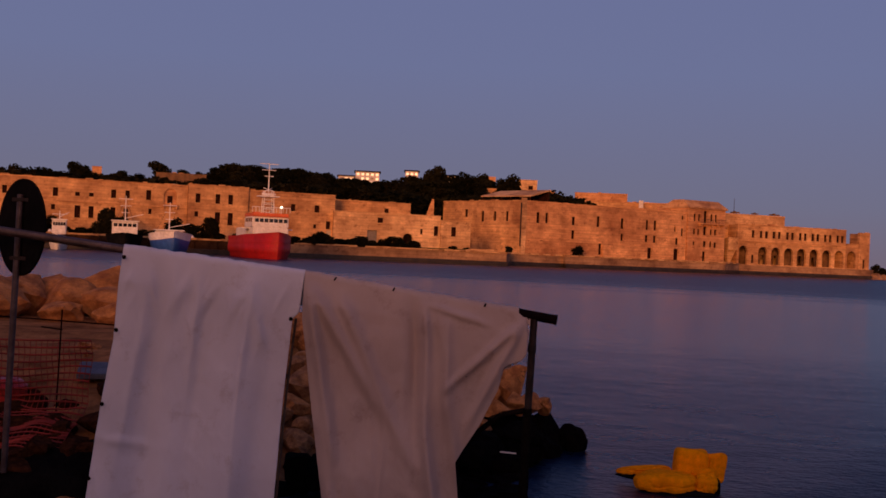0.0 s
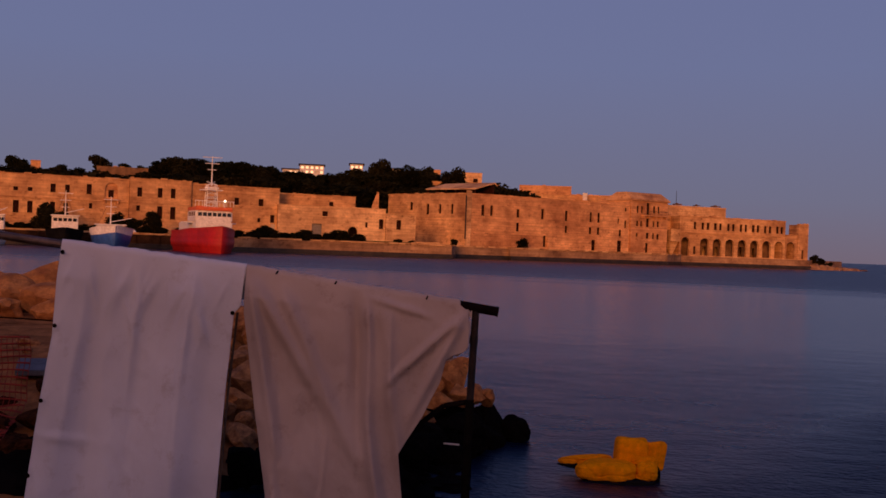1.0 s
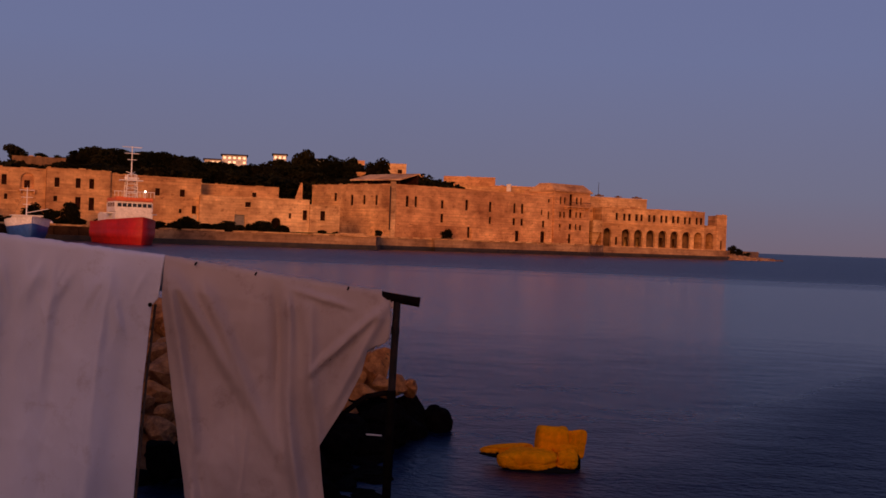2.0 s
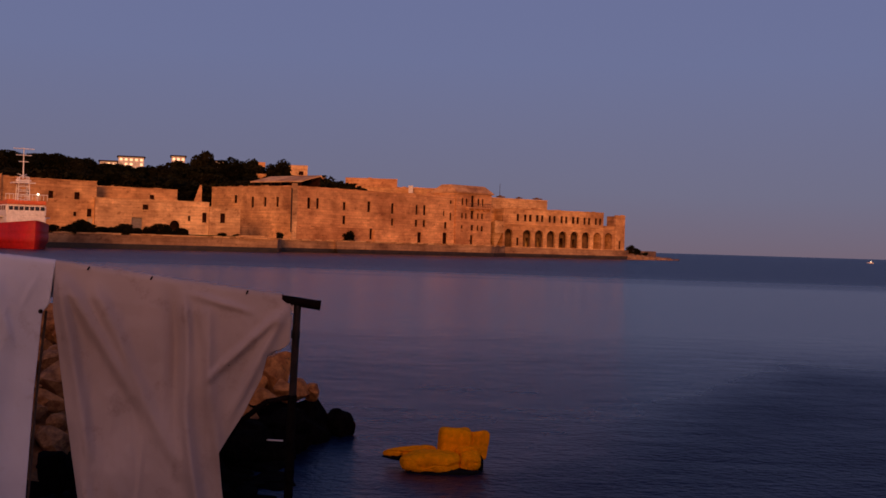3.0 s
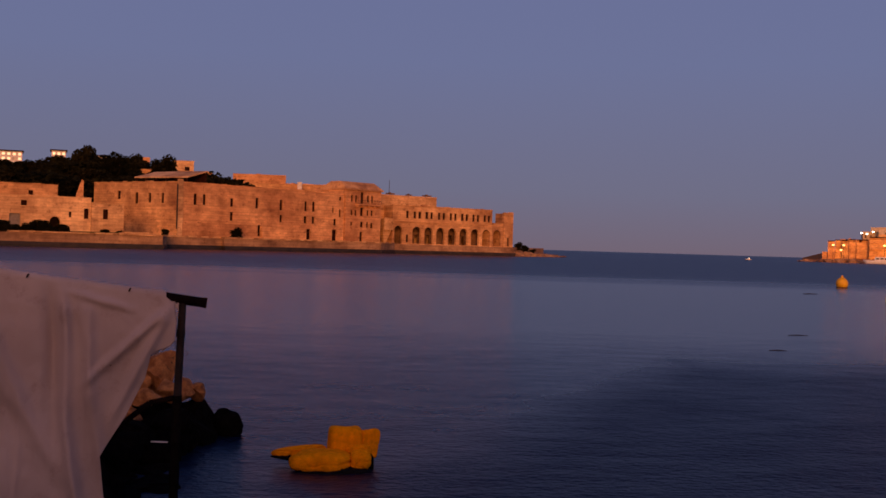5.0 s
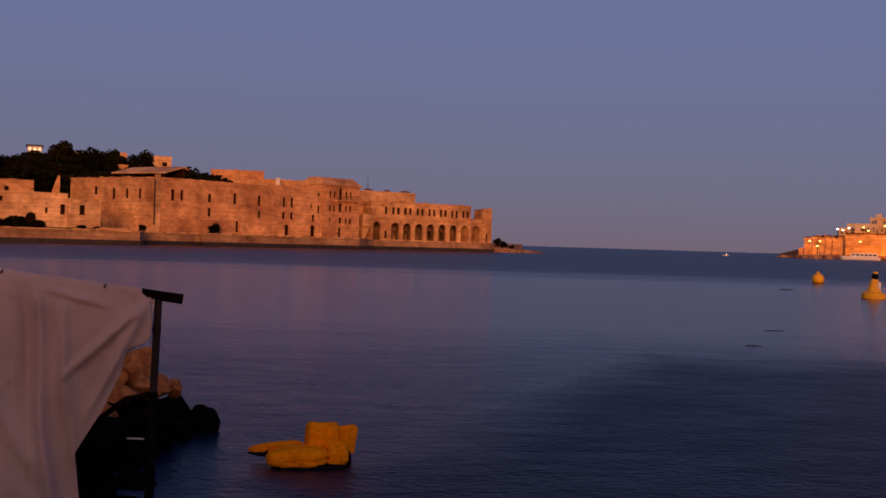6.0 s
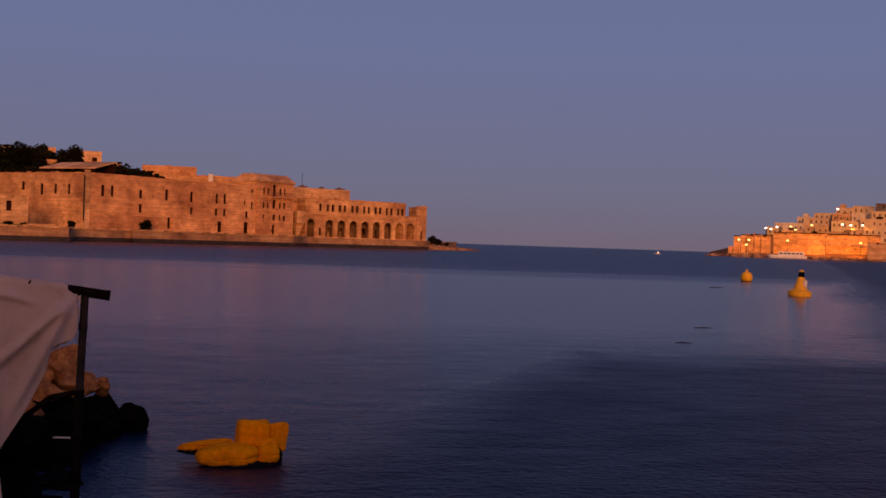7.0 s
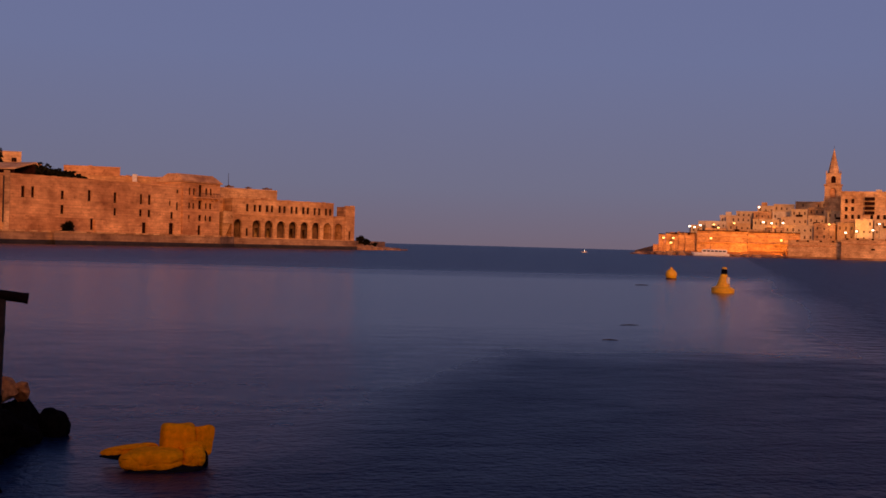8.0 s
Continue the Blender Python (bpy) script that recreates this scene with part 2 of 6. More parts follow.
def water_look(tree, bsdf):
    """Calm water with a breeze-ruffled patch by the shore and a ruffled belt farther out, both with uneven edges."""
    v = coords_of(tree)
    xyz = tree.nodes.new("ShaderNodeSeparateXYZ")
    tree.links.new(v, xyz.inputs[0])
    x, y = xyz.outputs["X"], xyz.outputs["Y"]
    ragged = noise_of(tree, 0.35, 4, 0.6, v, (0.6, 1.0, 1.0))
    streaks = noise_of(tree, 0.03, 4, 0.6, v, (0.3, 1.6, 1.0))
    edge = maths(tree, "MINIMUM", maths(tree, "MULTIPLY_ADD", x, 2.1, 9.4), maths(tree, "MULTIPLY_ADD", x, -0.22, 24.0))
    patch = maths(tree, "SUBTRACT", maths(tree, "MULTIPLY_ADD", ragged, 4.0, edge), y)
    patch = maths(tree, "MULTIPLY_ADD", patch, 0.30, 0.0, clamp=True)
    belt = maths(tree, "SUBTRACT", maths(tree, "MULTIPLY_ADD", streaks, 44.0, maths(tree, "MULTIPLY_ADD", maths(tree, "MAXIMUM", x, 0.0), 0.25, y)), 113.0)
    belt = maths(tree, "MULTIPLY_ADD", belt, 0.028, 0.3, clamp=True)
    belt = maths(tree, "MULTIPLY", belt, maths(tree, "MULTIPLY_ADD", belt, -0.6, 1.6))
    # a second ruffled reach under the town's bastions
    lee = maths(tree, "MULTIPLY_ADD", maths(tree, "SUBTRACT", maths(tree, "MULTIPLY_ADD", streaks, 5.0, x), maths(tree, "MULTIPLY_ADD", y, 0.48, 3.6)), 0.22, 0.0, clamp=True)
    belt = maths(tree, "MAXIMUM", belt, maths(tree, "MULTIPLY", lee, 1.5))
    close = maths(tree, "MULTIPLY_ADD", maths(tree, "SUBTRACT", maths(tree, "MULTIPLY_ADD", ragged, 14.0, 24.0), y), 0.04, 0.0, clamp=True)
    fine = noise_of(tree, 8.5, 3, 0.6, v, (1.0, 1.15, 1.0))
    broad = noise_of(tree, 1.3, 3, 0.55, v, (0.8, 1.2, 1.0))
    rippled = maths(tree, "ADD", patch, maths(tree, "MULTIPLY", close, 1.0), clamp=False)
    gusts = noise_of(tree, 0.9, 3, 0.6, v, (0.6, 1.0, 1.0))
    rippled = maths(tree, "MULTIPLY", rippled, maths(tree, "MULTIPLY_ADD", gusts, 1.0, 0.5))
    amp_fine = maths(tree, "MULTIPLY_ADD", rippled, 0.034, 0.008)
    amp_broad = maths(tree, "ADD", maths(tree, "MULTIPLY_ADD", belt, 0.27, 0.034), maths(tree, "MULTIPLY", rippled, 0.042))
    height = maths(tree, "ADD", maths(tree, "MULTIPLY", fine, amp_fine), maths(tree, "MULTIPLY", broad, amp_broad))
    bsdf.inputs["Base Color"].default_value = (0.001, 0.005, 0.026, 1)
    bsdf.inputs["IOR"].default_value = 1.33
    tree.links.new(maths(tree, "MULTIPLY_ADD", maths(tree, "MAXIMUM", rippled, belt), 0.13, 0.19), bsdf.inputs["Roughness"])
    bumped(tree, bsdf, height, 1.0, 1.0)


WATER = material("harbour_water", water_look)


# ---- building blocks ----
def mesh_of(name, bm, mat, smooth=False):
    bmesh.ops.recalc_face_normals(bm, faces=bm.faces)
    data = bpy.data.meshes.new(name)
    bm.to_mesh(data)
    bm.free()
    data.materials.append(mat)
    if smooth:
        for p in data.polygons:
            p.use_smooth = True
    return data


def part(name, bm, mat, parent, label="", m=None, smooth=False):
    """Links a bmesh (or a ready mesh) as one object under a thing or under a part."""
    data = bm if isinstance(bm, bpy.types.Mesh) else mesh_of(name, bm, mat, smooth)
    ob = new(name, data)
    ob.parent = parent
    if m is not None:
        ob.matrix_basis = m
    return tagged(ob, label)


def thing(name, label, category, m=None, group="", kind=""):
    ob = new(name)
    ob.empty_display_size = 0.3
    if m is not None:
        ob.matrix_basis = m
    return tagged(ob, label, category, group, kind)


def solid(name, bm, mat, label, category, m=None, group="", kind="", smooth=False):
    ob = new(name, mesh_of(name, bm, mat, smooth))
    if m is not None:
        ob.matrix_basis = m
    return tagged(ob, label, category, group, kind)


def box(bm, x0, x1, y0, y1, z0, z1, bevel=0.0):
    made = bmesh.ops.create_cube(bm, size=1.0, matrix=Matrix.Translation(((x0 + x1) / 2, (y0 + y1) / 2, (z0 + z1) / 2))
                                 @ Matrix.Diagonal((x1 - x0, y1 - y0, z1 - z0, 1)))
    if bevel:
        edges = {e for v in made["verts"] for e in v.link_edges}
        bmesh.ops.bevel(bm, geom=list(edges), offset=bevel, segments=2, affect="EDGES")
    return bm


def boxed(*sizes, bevel=0.0):
    return box(bmesh.new(), *sizes, bevel=bevel)


def tube(bm, a, b, r, r2=None, sides=10):
    a, b = Vector(a), Vector(b)
    m = Matrix.Translation((a + b) / 2) @ (b - a).to_track_quat("Z", "Y").to_matrix().to_4x4()
    bmesh.ops.create_cone(bm, cap_ends=True, segments=sides, radius1=r, radius2=r if r2 is None else r2, depth=(b - a).length, matrix=m)
    return bm


def tubed(a, b, r, r2=None, sides=10):
    return tube(bmesh.new(), a, b, r, r2, sides)


def blob(bm, centre, size, rough=0.15, freq=1.5, levels=3, seed=0, turn=None):
    """An uneven rounded lump, squashed to size."""
    made = bmesh.ops.create_icosphere(bm, subdivisions=levels, radius=1.0)
    for v in made["verts"]:
        n = noise.noise(v.co * freq + Vector((seed * 7.3, seed * 1.7, 0))) + 0.5 * noise.noise(v.co * freq * 2.7 + Vector((seed, 9, 0)))
        p = v.co * (1 + rough * n)
        p = Vector((p.x * size[0], p.y * size[1], p.z * size[2]))
        v.co = (turn @ p if turn else p) + Vector(centre)
    return bm


def rock_mesh(size, seed, mat, levels=3, rough=0.45):
    """A broken boulder: a lump cut by several flat planes."""
    rng = random.Random(seed)
    bm = bmesh.new()
    blob(bm, (0, 0, 0), (1, 1, 1), rough, 1.1, levels, seed)
    for _ in range(15):
        n = Vector((rng.uniform(-1, 1), rng.uniform(-1, 1), rng.uniform(-0.6, 1))).normalized()
        d = rng.uniform(0.5, 0.8)
        for v in bm.verts:
            over = v.co.dot(n) - d
            if over > 0:
                v.co -= n * over * 0.97
    for v in bm.verts:
        v.co += v.co.normalized() * 0.05 * noise.noise(v.co * 5 + Vector((seed, 0, 0)))
        v.co = Vector((v.co.x * size[0], v.co.y * size[1], v.co.z * size[2]))
    return mesh_of("rock", bm, mat)


def wall_bm(length, z0, z1, thick, holes=(), arches=()):
    """A wall along x, its face at y = 0, with openings right through it; arches have a round head."""
    cuts = list(holes) + list(arches)
    us = sorted({0.0, length, *[c for h in cuts for c in h[:2]]})
    zs = sorted({z0, z1, *[c for h in cuts for c in h[2:4]]})
    us, zs = [u for u in us if 0 <= u <= length], [z for z in zs if z0 <= z <= z1]
    bm, seen = bmesh.new(), {}

    def at(x, y, z):
        k = (round(x, 3), round(y, 3), round(z, 3))
        if k not in seen:
            seen[k] = bm.verts.new(k)
        return seen[k]

    def quad(*p):
        vs = [at(*c) for c in p]
        if len(set(vs)) == 4 and not bm.faces.get(vs):
            bm.faces.new(vs)

    def full(i, j):
        if not (0 <= i < len(us) - 1 and 0 <= j < len(zs) - 1):
            return False
        u, z = (us[i] + us[i + 1]) / 2, (zs[j] + zs[j + 1]) / 2
        return not any(h[0] < u < h[1] and h[2] < z < h[3] for h in cuts)

    for i in range(len(us) - 1):
        for j in range(len(zs) - 1):
            if not full(i, j):
                continue
            a, b, c, d = us[i], us[i + 1], zs[j], zs[j + 1]
            quad((a, 0, c), (b, 0, c), (b, 0, d), (a, 0, d))
            quad((b, thick, c), (a, thick, c), (a, thick, d), (b, thick, d))
            if not full(i - 1, j):
                quad((a, thick, c), (a, 0, c), (a, 0, d), (a, thick, d))
            if not full(i + 1, j):
                quad((b, 0, c), (b, thick, c), (b, thick, d), (b, 0, d))
            if not full(i, j - 1):
                quad((a, thick, c), (b, thick, c), (b, 0, c), (a, 0, c))
            if not full(i, j + 1):
                quad((a, 0, d), (b, 0, d), (b, thick, d), (a, thick, d))
    for u0, u1, _, top in arches:
        # the solid corners above the round head
        r, mid = (u1 - u0) / 2, (u0 + u1) / 2
        ring = [(mid - r * math.cos(math.pi * k / 12), top - r + r * math.sin(math.pi * k / 12)) for k in range(13)]
        for (x0, y0), (x1, y1) in zip(ring, ring[1:]):
            f = [bm.verts.new((x0, 0.0, y0)), bm.verts.new((x1, 0.0, y1)), bm.verts.new((x1, 0.0, top)), bm.verts.new((x0, 0.0, top))]
            g = [bm.verts.new((v.co.x, thick, v.co.z)) for v in f]
            for q in ((f[0], f[1], f[2], f[3]), (g[3], g[2], g[1], g[0]), (f[1], f[0], g[0], g[1])):
                if (q[0].co - q[3].co).length + (q[1].co - q[2].co).length > 1e-4:
                    bm.faces.new(q)
    return bm


def along(p, q):
    """A frame whose x runs from p to q on plan and whose y points away from the harbour."""
    return Matrix.Translation((p[0], p[1], 0)) @ Matrix.Rotation(math.atan2(q[1] - p[1], q[0] - p[0]), 4, "Z")


def unit(bm, mat):
    return mesh_of("piece", bm, mat)


def shutter_bm():
    bm = boxed(0, 1, 0, 0.06, 0, 1)
    box(bm, 0.0, 0.09, -0.05, 0, 0, 1), box(bm, 0.91, 1.0, -0.05, 0, 0, 1)
    box(bm, 0.46, 0.54, -0.04, 0, 0, 1), box(bm, 0.09, 0.91, -0.03, 0, 0.62, 0.66)
    return bm


SHUTTER, SILL = unit(shutter_bm(), OPENING), unit(boxed(-0.08, 1.08, -0.09, 0.2, -0.12, 0.0), STONE_PALE)
DOORS = {"dark": SHUTTER, "grey": unit(shutter_bm(), DOOR_GREY), "white": unit(shutter_bm(), DOOR_WHITE)}


BLOCKS = {m.name: unit(boxed(0, 1, 0, 1, 0, 1, bevel=0.04), m) for m in (STONE, STONE_PINK, STONE_PALE, DOOR_WHITE)}


def fill(parent, hole, kind="window", look_of="dark", back=0.35):
    u0, u1, z0, z1 = hole
    w, h = u1 - u0, z1 - z0
    name = "door" if kind == "door" else "window"
    ob = part(name, DOORS[look_of], None, parent, "", Matrix.Translation((u0, back, z0)) @ Matrix.Diagonal((w, 1, h, 1)))
    if kind == "window":
        part("sill", SILL, None, ob, "", Matrix.Translation((0, -back, 0)) @ Matrix.Diagonal((1, 1, 1.0 / h, 1)))
    return ob


def building(name, label, p, q, depth, z0, z1, windows=(), doors=(), arches=(), mat=None, roof=True, thick=0.7, parapet=0.5):
    """A stone block: a pierced front along p-q, plain sides and back, a flat roof, a coping."""
    mat = mat or STONE
    length = math.dist(p, q)
    top = thing(name, label, "building", along(p, q))
    holes = [tuple(w[:4]) for w in windows] + [tuple(d[:4]) for d in doors]
    part("front_wall", wall_bm(length, z0, z1, thick, holes, arches), mat, top)
    part("side_wall", boxed(0.0, thick, thick + 0.003, depth, z0, z1), mat, top)
    part("side_wall", boxed(length - thick, length, thick + 0.003, depth, z0, z1), mat, top)
    part("back_wall", boxed(thick + 0.003, length - thick - 0.003, depth - thick, depth - 0.003, z0, z1), mat, top)
    if roof:
        part("roof", boxed(thick + 0.004, length - thick - 0.004, thick + 0.004, depth - thick - 0.004, z1 - parapet - 0.3, z1 - parapet), STONE_PALE, top)
        part("coping", boxed(-0.08, length + 0.08, -0.1, thick + 0.05, z1 + 0.003, z1 + 0.2, bevel=0.05), mat, top)
        # broken coping: loose blocks of uneven height along the top of the front
        rng, u = random.Random(int(abs(p[0]) * 10) + int(z1 * 7)), 0.1
        while u < length - 1.4:
            w = rng.uniform(0.5, 1.6)
            if rng.random() < 0.4:
                part("coping_block", BLOCKS.get(mat.name, BLOCKS[STONE_PALE.name]), None, top, "", Matrix.Translation((u, rng.uniform(0.0, 0.1), z1 + 0.201))
                     @ Matrix.Diagonal((min(w, length - u), 0.5, rng.choice((0.05, 0.08, 0.12, 0.2)), 1)))
            u += w + rng.uniform(0.0, 1.2)
    for w in windows:
        fill(top, w[:4])
    for d in doors:
        fill(top, d[:4], "door", d[4] if len(d) > 4 else "dark", 0.4)
    return top


# ---- water and land ----
def polar(az, d, z=0.0):
    return Vector((d * math.sin(radians(az)), d * math.cos(radians(az)), z))


def height_at(el, d):
    return 2.2 + d * math.tan(radians(el))


def sheet_of(points, z):
    bm = bmesh.new()
    bm.faces.new([bm.verts.new((x, y, z)) for x, y in points])
    return bm


def prism(points, z0, z1):
    bm = bmesh.new()
    low = [bm.verts.new((x, y, z0)) for x, y in points]
    high = [bm.verts.new((x, y, z1)) for x, y in points]
    bm.faces.new(low), bm.faces.new(high)
    for i in range(len(points)):
        j = (i + 1) % len(points)
        bm.faces.new((low[i], low[j], high[j], high[i]))
    return bm


solid("water", sheet_of([(-3000, -60), (3000, -60), (3000, 4700), (-3000, 4700)], 0.0), WATER,
      "calm blue harbour water with faint ripples", "water", kind="structure")

QUAY_LINE = [(-190, 108), (-121, 158), (-66, 198), (-39.9, 215.6), (-42.3, 232.7), (-32.6, 242.4), (-31.9, 241.2), (1.2, 274.3), (4.6, 288.0), (37.6, 309.2),
             (50, 338), (40, 420), (-300, 420), (-300, 108)]
solid("quay_wall", prism(QUAY_LINE, 0.9, 2.45), QUAY, "worn ashlar quay along the island shore", "quay", kind="structure")
solid("quay_foot", prism([(x + (0.25 if y < 330 else 0), y - 0.35) for x, y in QUAY_LINE], -3, 0.897), TIDE,
      "dark wet foot of the quay at the waterline", "quay", kind="structure")

# dark panels added over the western quay face to lower its tone
DARK_FACING = surface("dark_brown_quay_stone", (0.012, 0.007, 0.005), (0.07, 0.036, 0.020), 0.5, 0.95, 0.5, 0.05)
for p, q in (((-190, 108), (-121, 158)), ((-121, 158), (-77, 190))):
    facing = thing("quay_facing", "dark facing added to the boat quay", "quay", along(p, q), kind="structure")
    length, u = math.dist(p, q), 0.0
    while u < length - 1:
        part("facing_panel", boxed(0, 3.94, -0.42, -0.01, 0.91, 2.40, bevel=0.05), DARK_FACING, facing, "", Matrix.Translation((u, 0, 0)))
        u += 4.0


def facade_range(az):
    table = [(-45, 205), (-19, 214), (-15, 232), (-9.7, 252), (-1, 285), (3, 305), (9, 330)]
    return float(np.interp(az, [a for a, _ in table], [d for _, d in table]))


def hill_height(x, y):
    az, r = math.degrees(math.atan2(x, y)), math.hypot(x, y)
    rise = min(max((r - facade_range(az) - 16) / 48, 0), 1)
    rise = rise * rise * (3 - 2 * rise)
    top = float(np.interp(az, [-60, -12, -3, 1, 4], [13.5, 13.5, 10.5, 5.5, 0.0]))
    return 2.4 + top * rise + 0.6 * noise.noise(Vector((x, y, 0)) * 0.05) * rise


bm = bmesh.new()
NX, NY = 76, 46
grid = [[bm.verts.new((x, y, hill_height(x, y))) for x in np.linspace(-290, 48, NX)] for y in np.linspace(180, 470, NY)]
for j in range(NY - 1):
    for i in range(NX - 1):
        q = (grid[j][i], grid[j][i + 1], grid[j + 1][i + 1], grid[j + 1][i])
        if max(v.co.z for v in q) > 2.65:
            bm.faces.new(q)
bmesh.ops.delete(bm, geom=[v for v in bm.verts if not v.link_faces], context="VERTS")
solid("hill", bm, SOIL, "dry scrub-covered hill behind the waterfront", "hill", kind="structure", smooth=True)

# low rocky spit past the arcade
bm = bmesh.new()
for k in range(26):
    t = k / 25
    c = Vector((38.5 + 15 * t + random.uniform(-1.5, 1.5), 311 + 22 * t + random.uniform(-2, 2), 0.1))
    blob(bm, c, (1.8, 1.8, 1.5 * (1 - 0.75 * t)), 0.5, 1.3, 2, k)
solid("spit_rocks", bm, QUAY, "low rocky spit at the island's end", "rocks", kind="stuff")


# ---- island buildings ----
def on(p, q, u, out=0.0):
    """The plan point u metres from p towards q, and out metres before that line."""
    d = Vector((q[0] - p[0], q[1] - p[1])).normalized()
    return (p[0] + d.x * u + d.y * out, p[1] + d.y * u - d.x * out)


def shift(rows, by):
    return [(a + by, b + by, *rest) for a, b, *rest in rows]


A0, A1 = (-129.4, 169.5), (-74.3, 209.6)
B0, B1 = (-74.3, 209.6), (-50.0, 223.2)
C0, C1 = (-63.4, 258.8), (-41.4, 242.0)
D0, D1 = (-41.4, 242.0), (-3.9, 279.5)
E0, E1 = (7.1, 290.5), (37.5, 309.9)

west = [(8.8, 9.6, 9.2, 10.6), (17.2, 18.1, 9.2, 10.7), (21.0, 21.8, 9.4, 10.1), (23.4, 24.2, 9.4, 10.1), (17.0, 17.7, 6.8, 7.7),
        (21.0, 22.0, 5.5, 7.7), (23.4, 24.3, 5.6, 7.7), (27.2, 28.1, 9.4, 10.9), (29.7, 30.5, 9.5, 10.9), (27.2, 28.1, 6.1, 7.7),
        (29.5, 30.3, 6.1, 7.6), (33.4, 34.3, 9.4, 11.2), (33.9, 34.5, 6.8, 7.8), (3.5, 4.3, 9.3, 10.6), (-3.0, -2.1, 9.3, 10.7), (-4.0, -3.0, 5.6, 7.7)]
warehouse = building("warehouse", "long two-storey limestone quarantine warehouse with small dark windows", on(A0, A1, -30), on(A0, A1, 40.9), 16,
         2.4, 12.3, shift(west, 30), [(40.0, 42.2, 2.45, 5.0)], [(66.6, 68.9, 8.9, 11.7)])
niche = part("blind_arch", boxed(66.62, 68.88, 0.32, 0.69, 8.92, 11.68), STONE_PINK, warehouse, "walled-up arch with a small dark window")
part("window", SHUTTER, None, niche, "", Matrix.Translation((67.25, 0.285, 9.0)) @ Matrix.Diagonal((0.95, 0.3, 1.35, 1)))
for k in range(6):
    part("string_course", boxed(0.05 + 11.8 * k, 11.75 + 11.8 * k, -0.13, -0.004, 8.22, 8.42, bevel=0.03), STONE, warehouse)
part("corbel_shelf", boxed(66.3, 69.2, -0.55, -0.004, 8.45, 8.7, bevel=0.05), STONE_PINK, warehouse, "small stone shelf under the walled-up arch")
for u in (66.5, 68.8):
    part("corbel", boxed(u, u + 0.25, -0.4, -0.004, 7.9, 8.44, bevel=0.05), STONE_PINK, warehouse)
for u, d in ((70.2, 4.0), (8.0, 5.0)):
    bm = boxed(0, 1.5, 0, 1.2, 0, 0.9, bevel=0.05)
    box(bm, -0.1, 1.6, -0.1, 1.3, 0.9, 1.0)
    solid("roof_hatch", bm, DOOR_WHITE, "small whitewashed hatch on the warehouse roof", "hatch", along(on(A0, A1, -30), on(A0, A1, 40.9)) @ Matrix.Translation((u - 2.2, d, 11.8)))
mid = [(42.3, 43.2, 9.4, 11.1), (42.2, 42.9, 6.8, 7.8), (46.0, 46.9, 9.4, 11.2), (48.4, 49.3, 9.4, 11.2), (46.0, 47.0, 5.5, 7.8), (48.4, 49.4, 5.5, 7.8)]
building("warehouse", "taller limestone bay of the warehouse with paired windows", on(A0, A1, 40.95, 0.5), on(A0, A1, 52.2, 0.5), 16,
         2.4, 12.6, shift(mid, -40.95))
east = [(60.6, 61.5, 8.8, 10.2), (65.3, 66.3, 8.8, 10.2), (65.2, 65.8, 5.7, 6.5), (67.7, 68.6, 5.7, 7.2), (56.6, 57.4, 8.8, 10.2)]
building("warehouse", "plain limestone warehouse wing with few small windows", on(A0, A1, 52.25), on(A0, A1, 69.4), 16,
         2.4, 12.2, shift(east, -52.25), [(15.6, 16.6, 3.2, 5.5, "white")])

low = [(18.3, 18.8, 5.6, 6.6), (21.1, 22.0, 5.4, 7.3), (9.6, 10.7, 7.4, 8.4)]
building("store_building", "low limestone store with a grey gate and an arched doorway", on(B0, B1, 0.9, 1.0), on(B0, B1, 22.4, 1.0), 12, 2.4, 9.2,
         shift(low, -0.9), [(6.7, 8.7, 3.2, 5.9, "grey")], [(13.9, 15.9, 2.6, 5.6)], mat=STONE_PALE)
building("store_building", "small square limestone block at the end of the store", on(B0, B1, 22.45, 1.3), on(B0, B1, 28.6, 1.3), 9, 2.4, 8.3,
         [(2.15, 3.15, 5.4, 7.3)], mat=STONE_PALE)
building("store_building", "upper set-back limestone wall with one small window", on(B0, B1, 0.3, -5), on(B0, B1, 17.6, -5), 7, 2.4, 11.6,
         [(11.9, 12.8, 9.6, 10.5)], mat=STONE)

building("hospital_wing", "side wing of the old hospital with tall narrow windows", C0, C1, 9, 2.4, 14.0,
         [(7.8, 8.9, 10.5, 12.3), (13.6, 14.6, 9.5, 11.9), (17.8, 18.7, 9.7, 11.8), (21.8, 22.7, 9.6, 11.8)], mat=STONE)
main = [(3.4, 4.3, 9.4, 11.8), (5.8, 6.6, 9.5, 11.8), (13.1, 14.0, 9.5, 11.3), (13.1, 14.0, 6.4, 8.3), (20.1, 21.0, 9.4, 11.8),
        (27.1, 28.0, 9.3, 11.7), (27.2, 28.0, 6.6, 8.2), (34.6, 35.4, 9.4, 11.7), (37.0, 37.9, 9.4, 11.7), (34.5, 35.4, 6.6, 8.2),
        (37.0, 37.9, 6.6, 8.2), (4.5, 5.7, 4.7, 5.7), (43.4, 44.0, 9.4, 10.6), (45.6, 46.3, 8.5, 10.3), (43.9, 44.8, 6.4, 8.0), (45.6, 46.3, 12.4, 13.3)]
hospital = building("hospital", "long reddish limestone hospital block with tall narrow windows", D0, on(D0, D1, 47.2), 22, 2.4, 14.0, main,
                    [(20.9, 21.8, 3.2, 5.7), (35.4, 36.7, 2.5, 5.3), (43.5, 45.0, 2.5, 5.4)], mat=STONE_PINK)
part("base_course", boxed(0.4, 20.7, -0.35, -0.004, 2.4, 5.6, bevel=0.06), STONE_PINK, hospital)
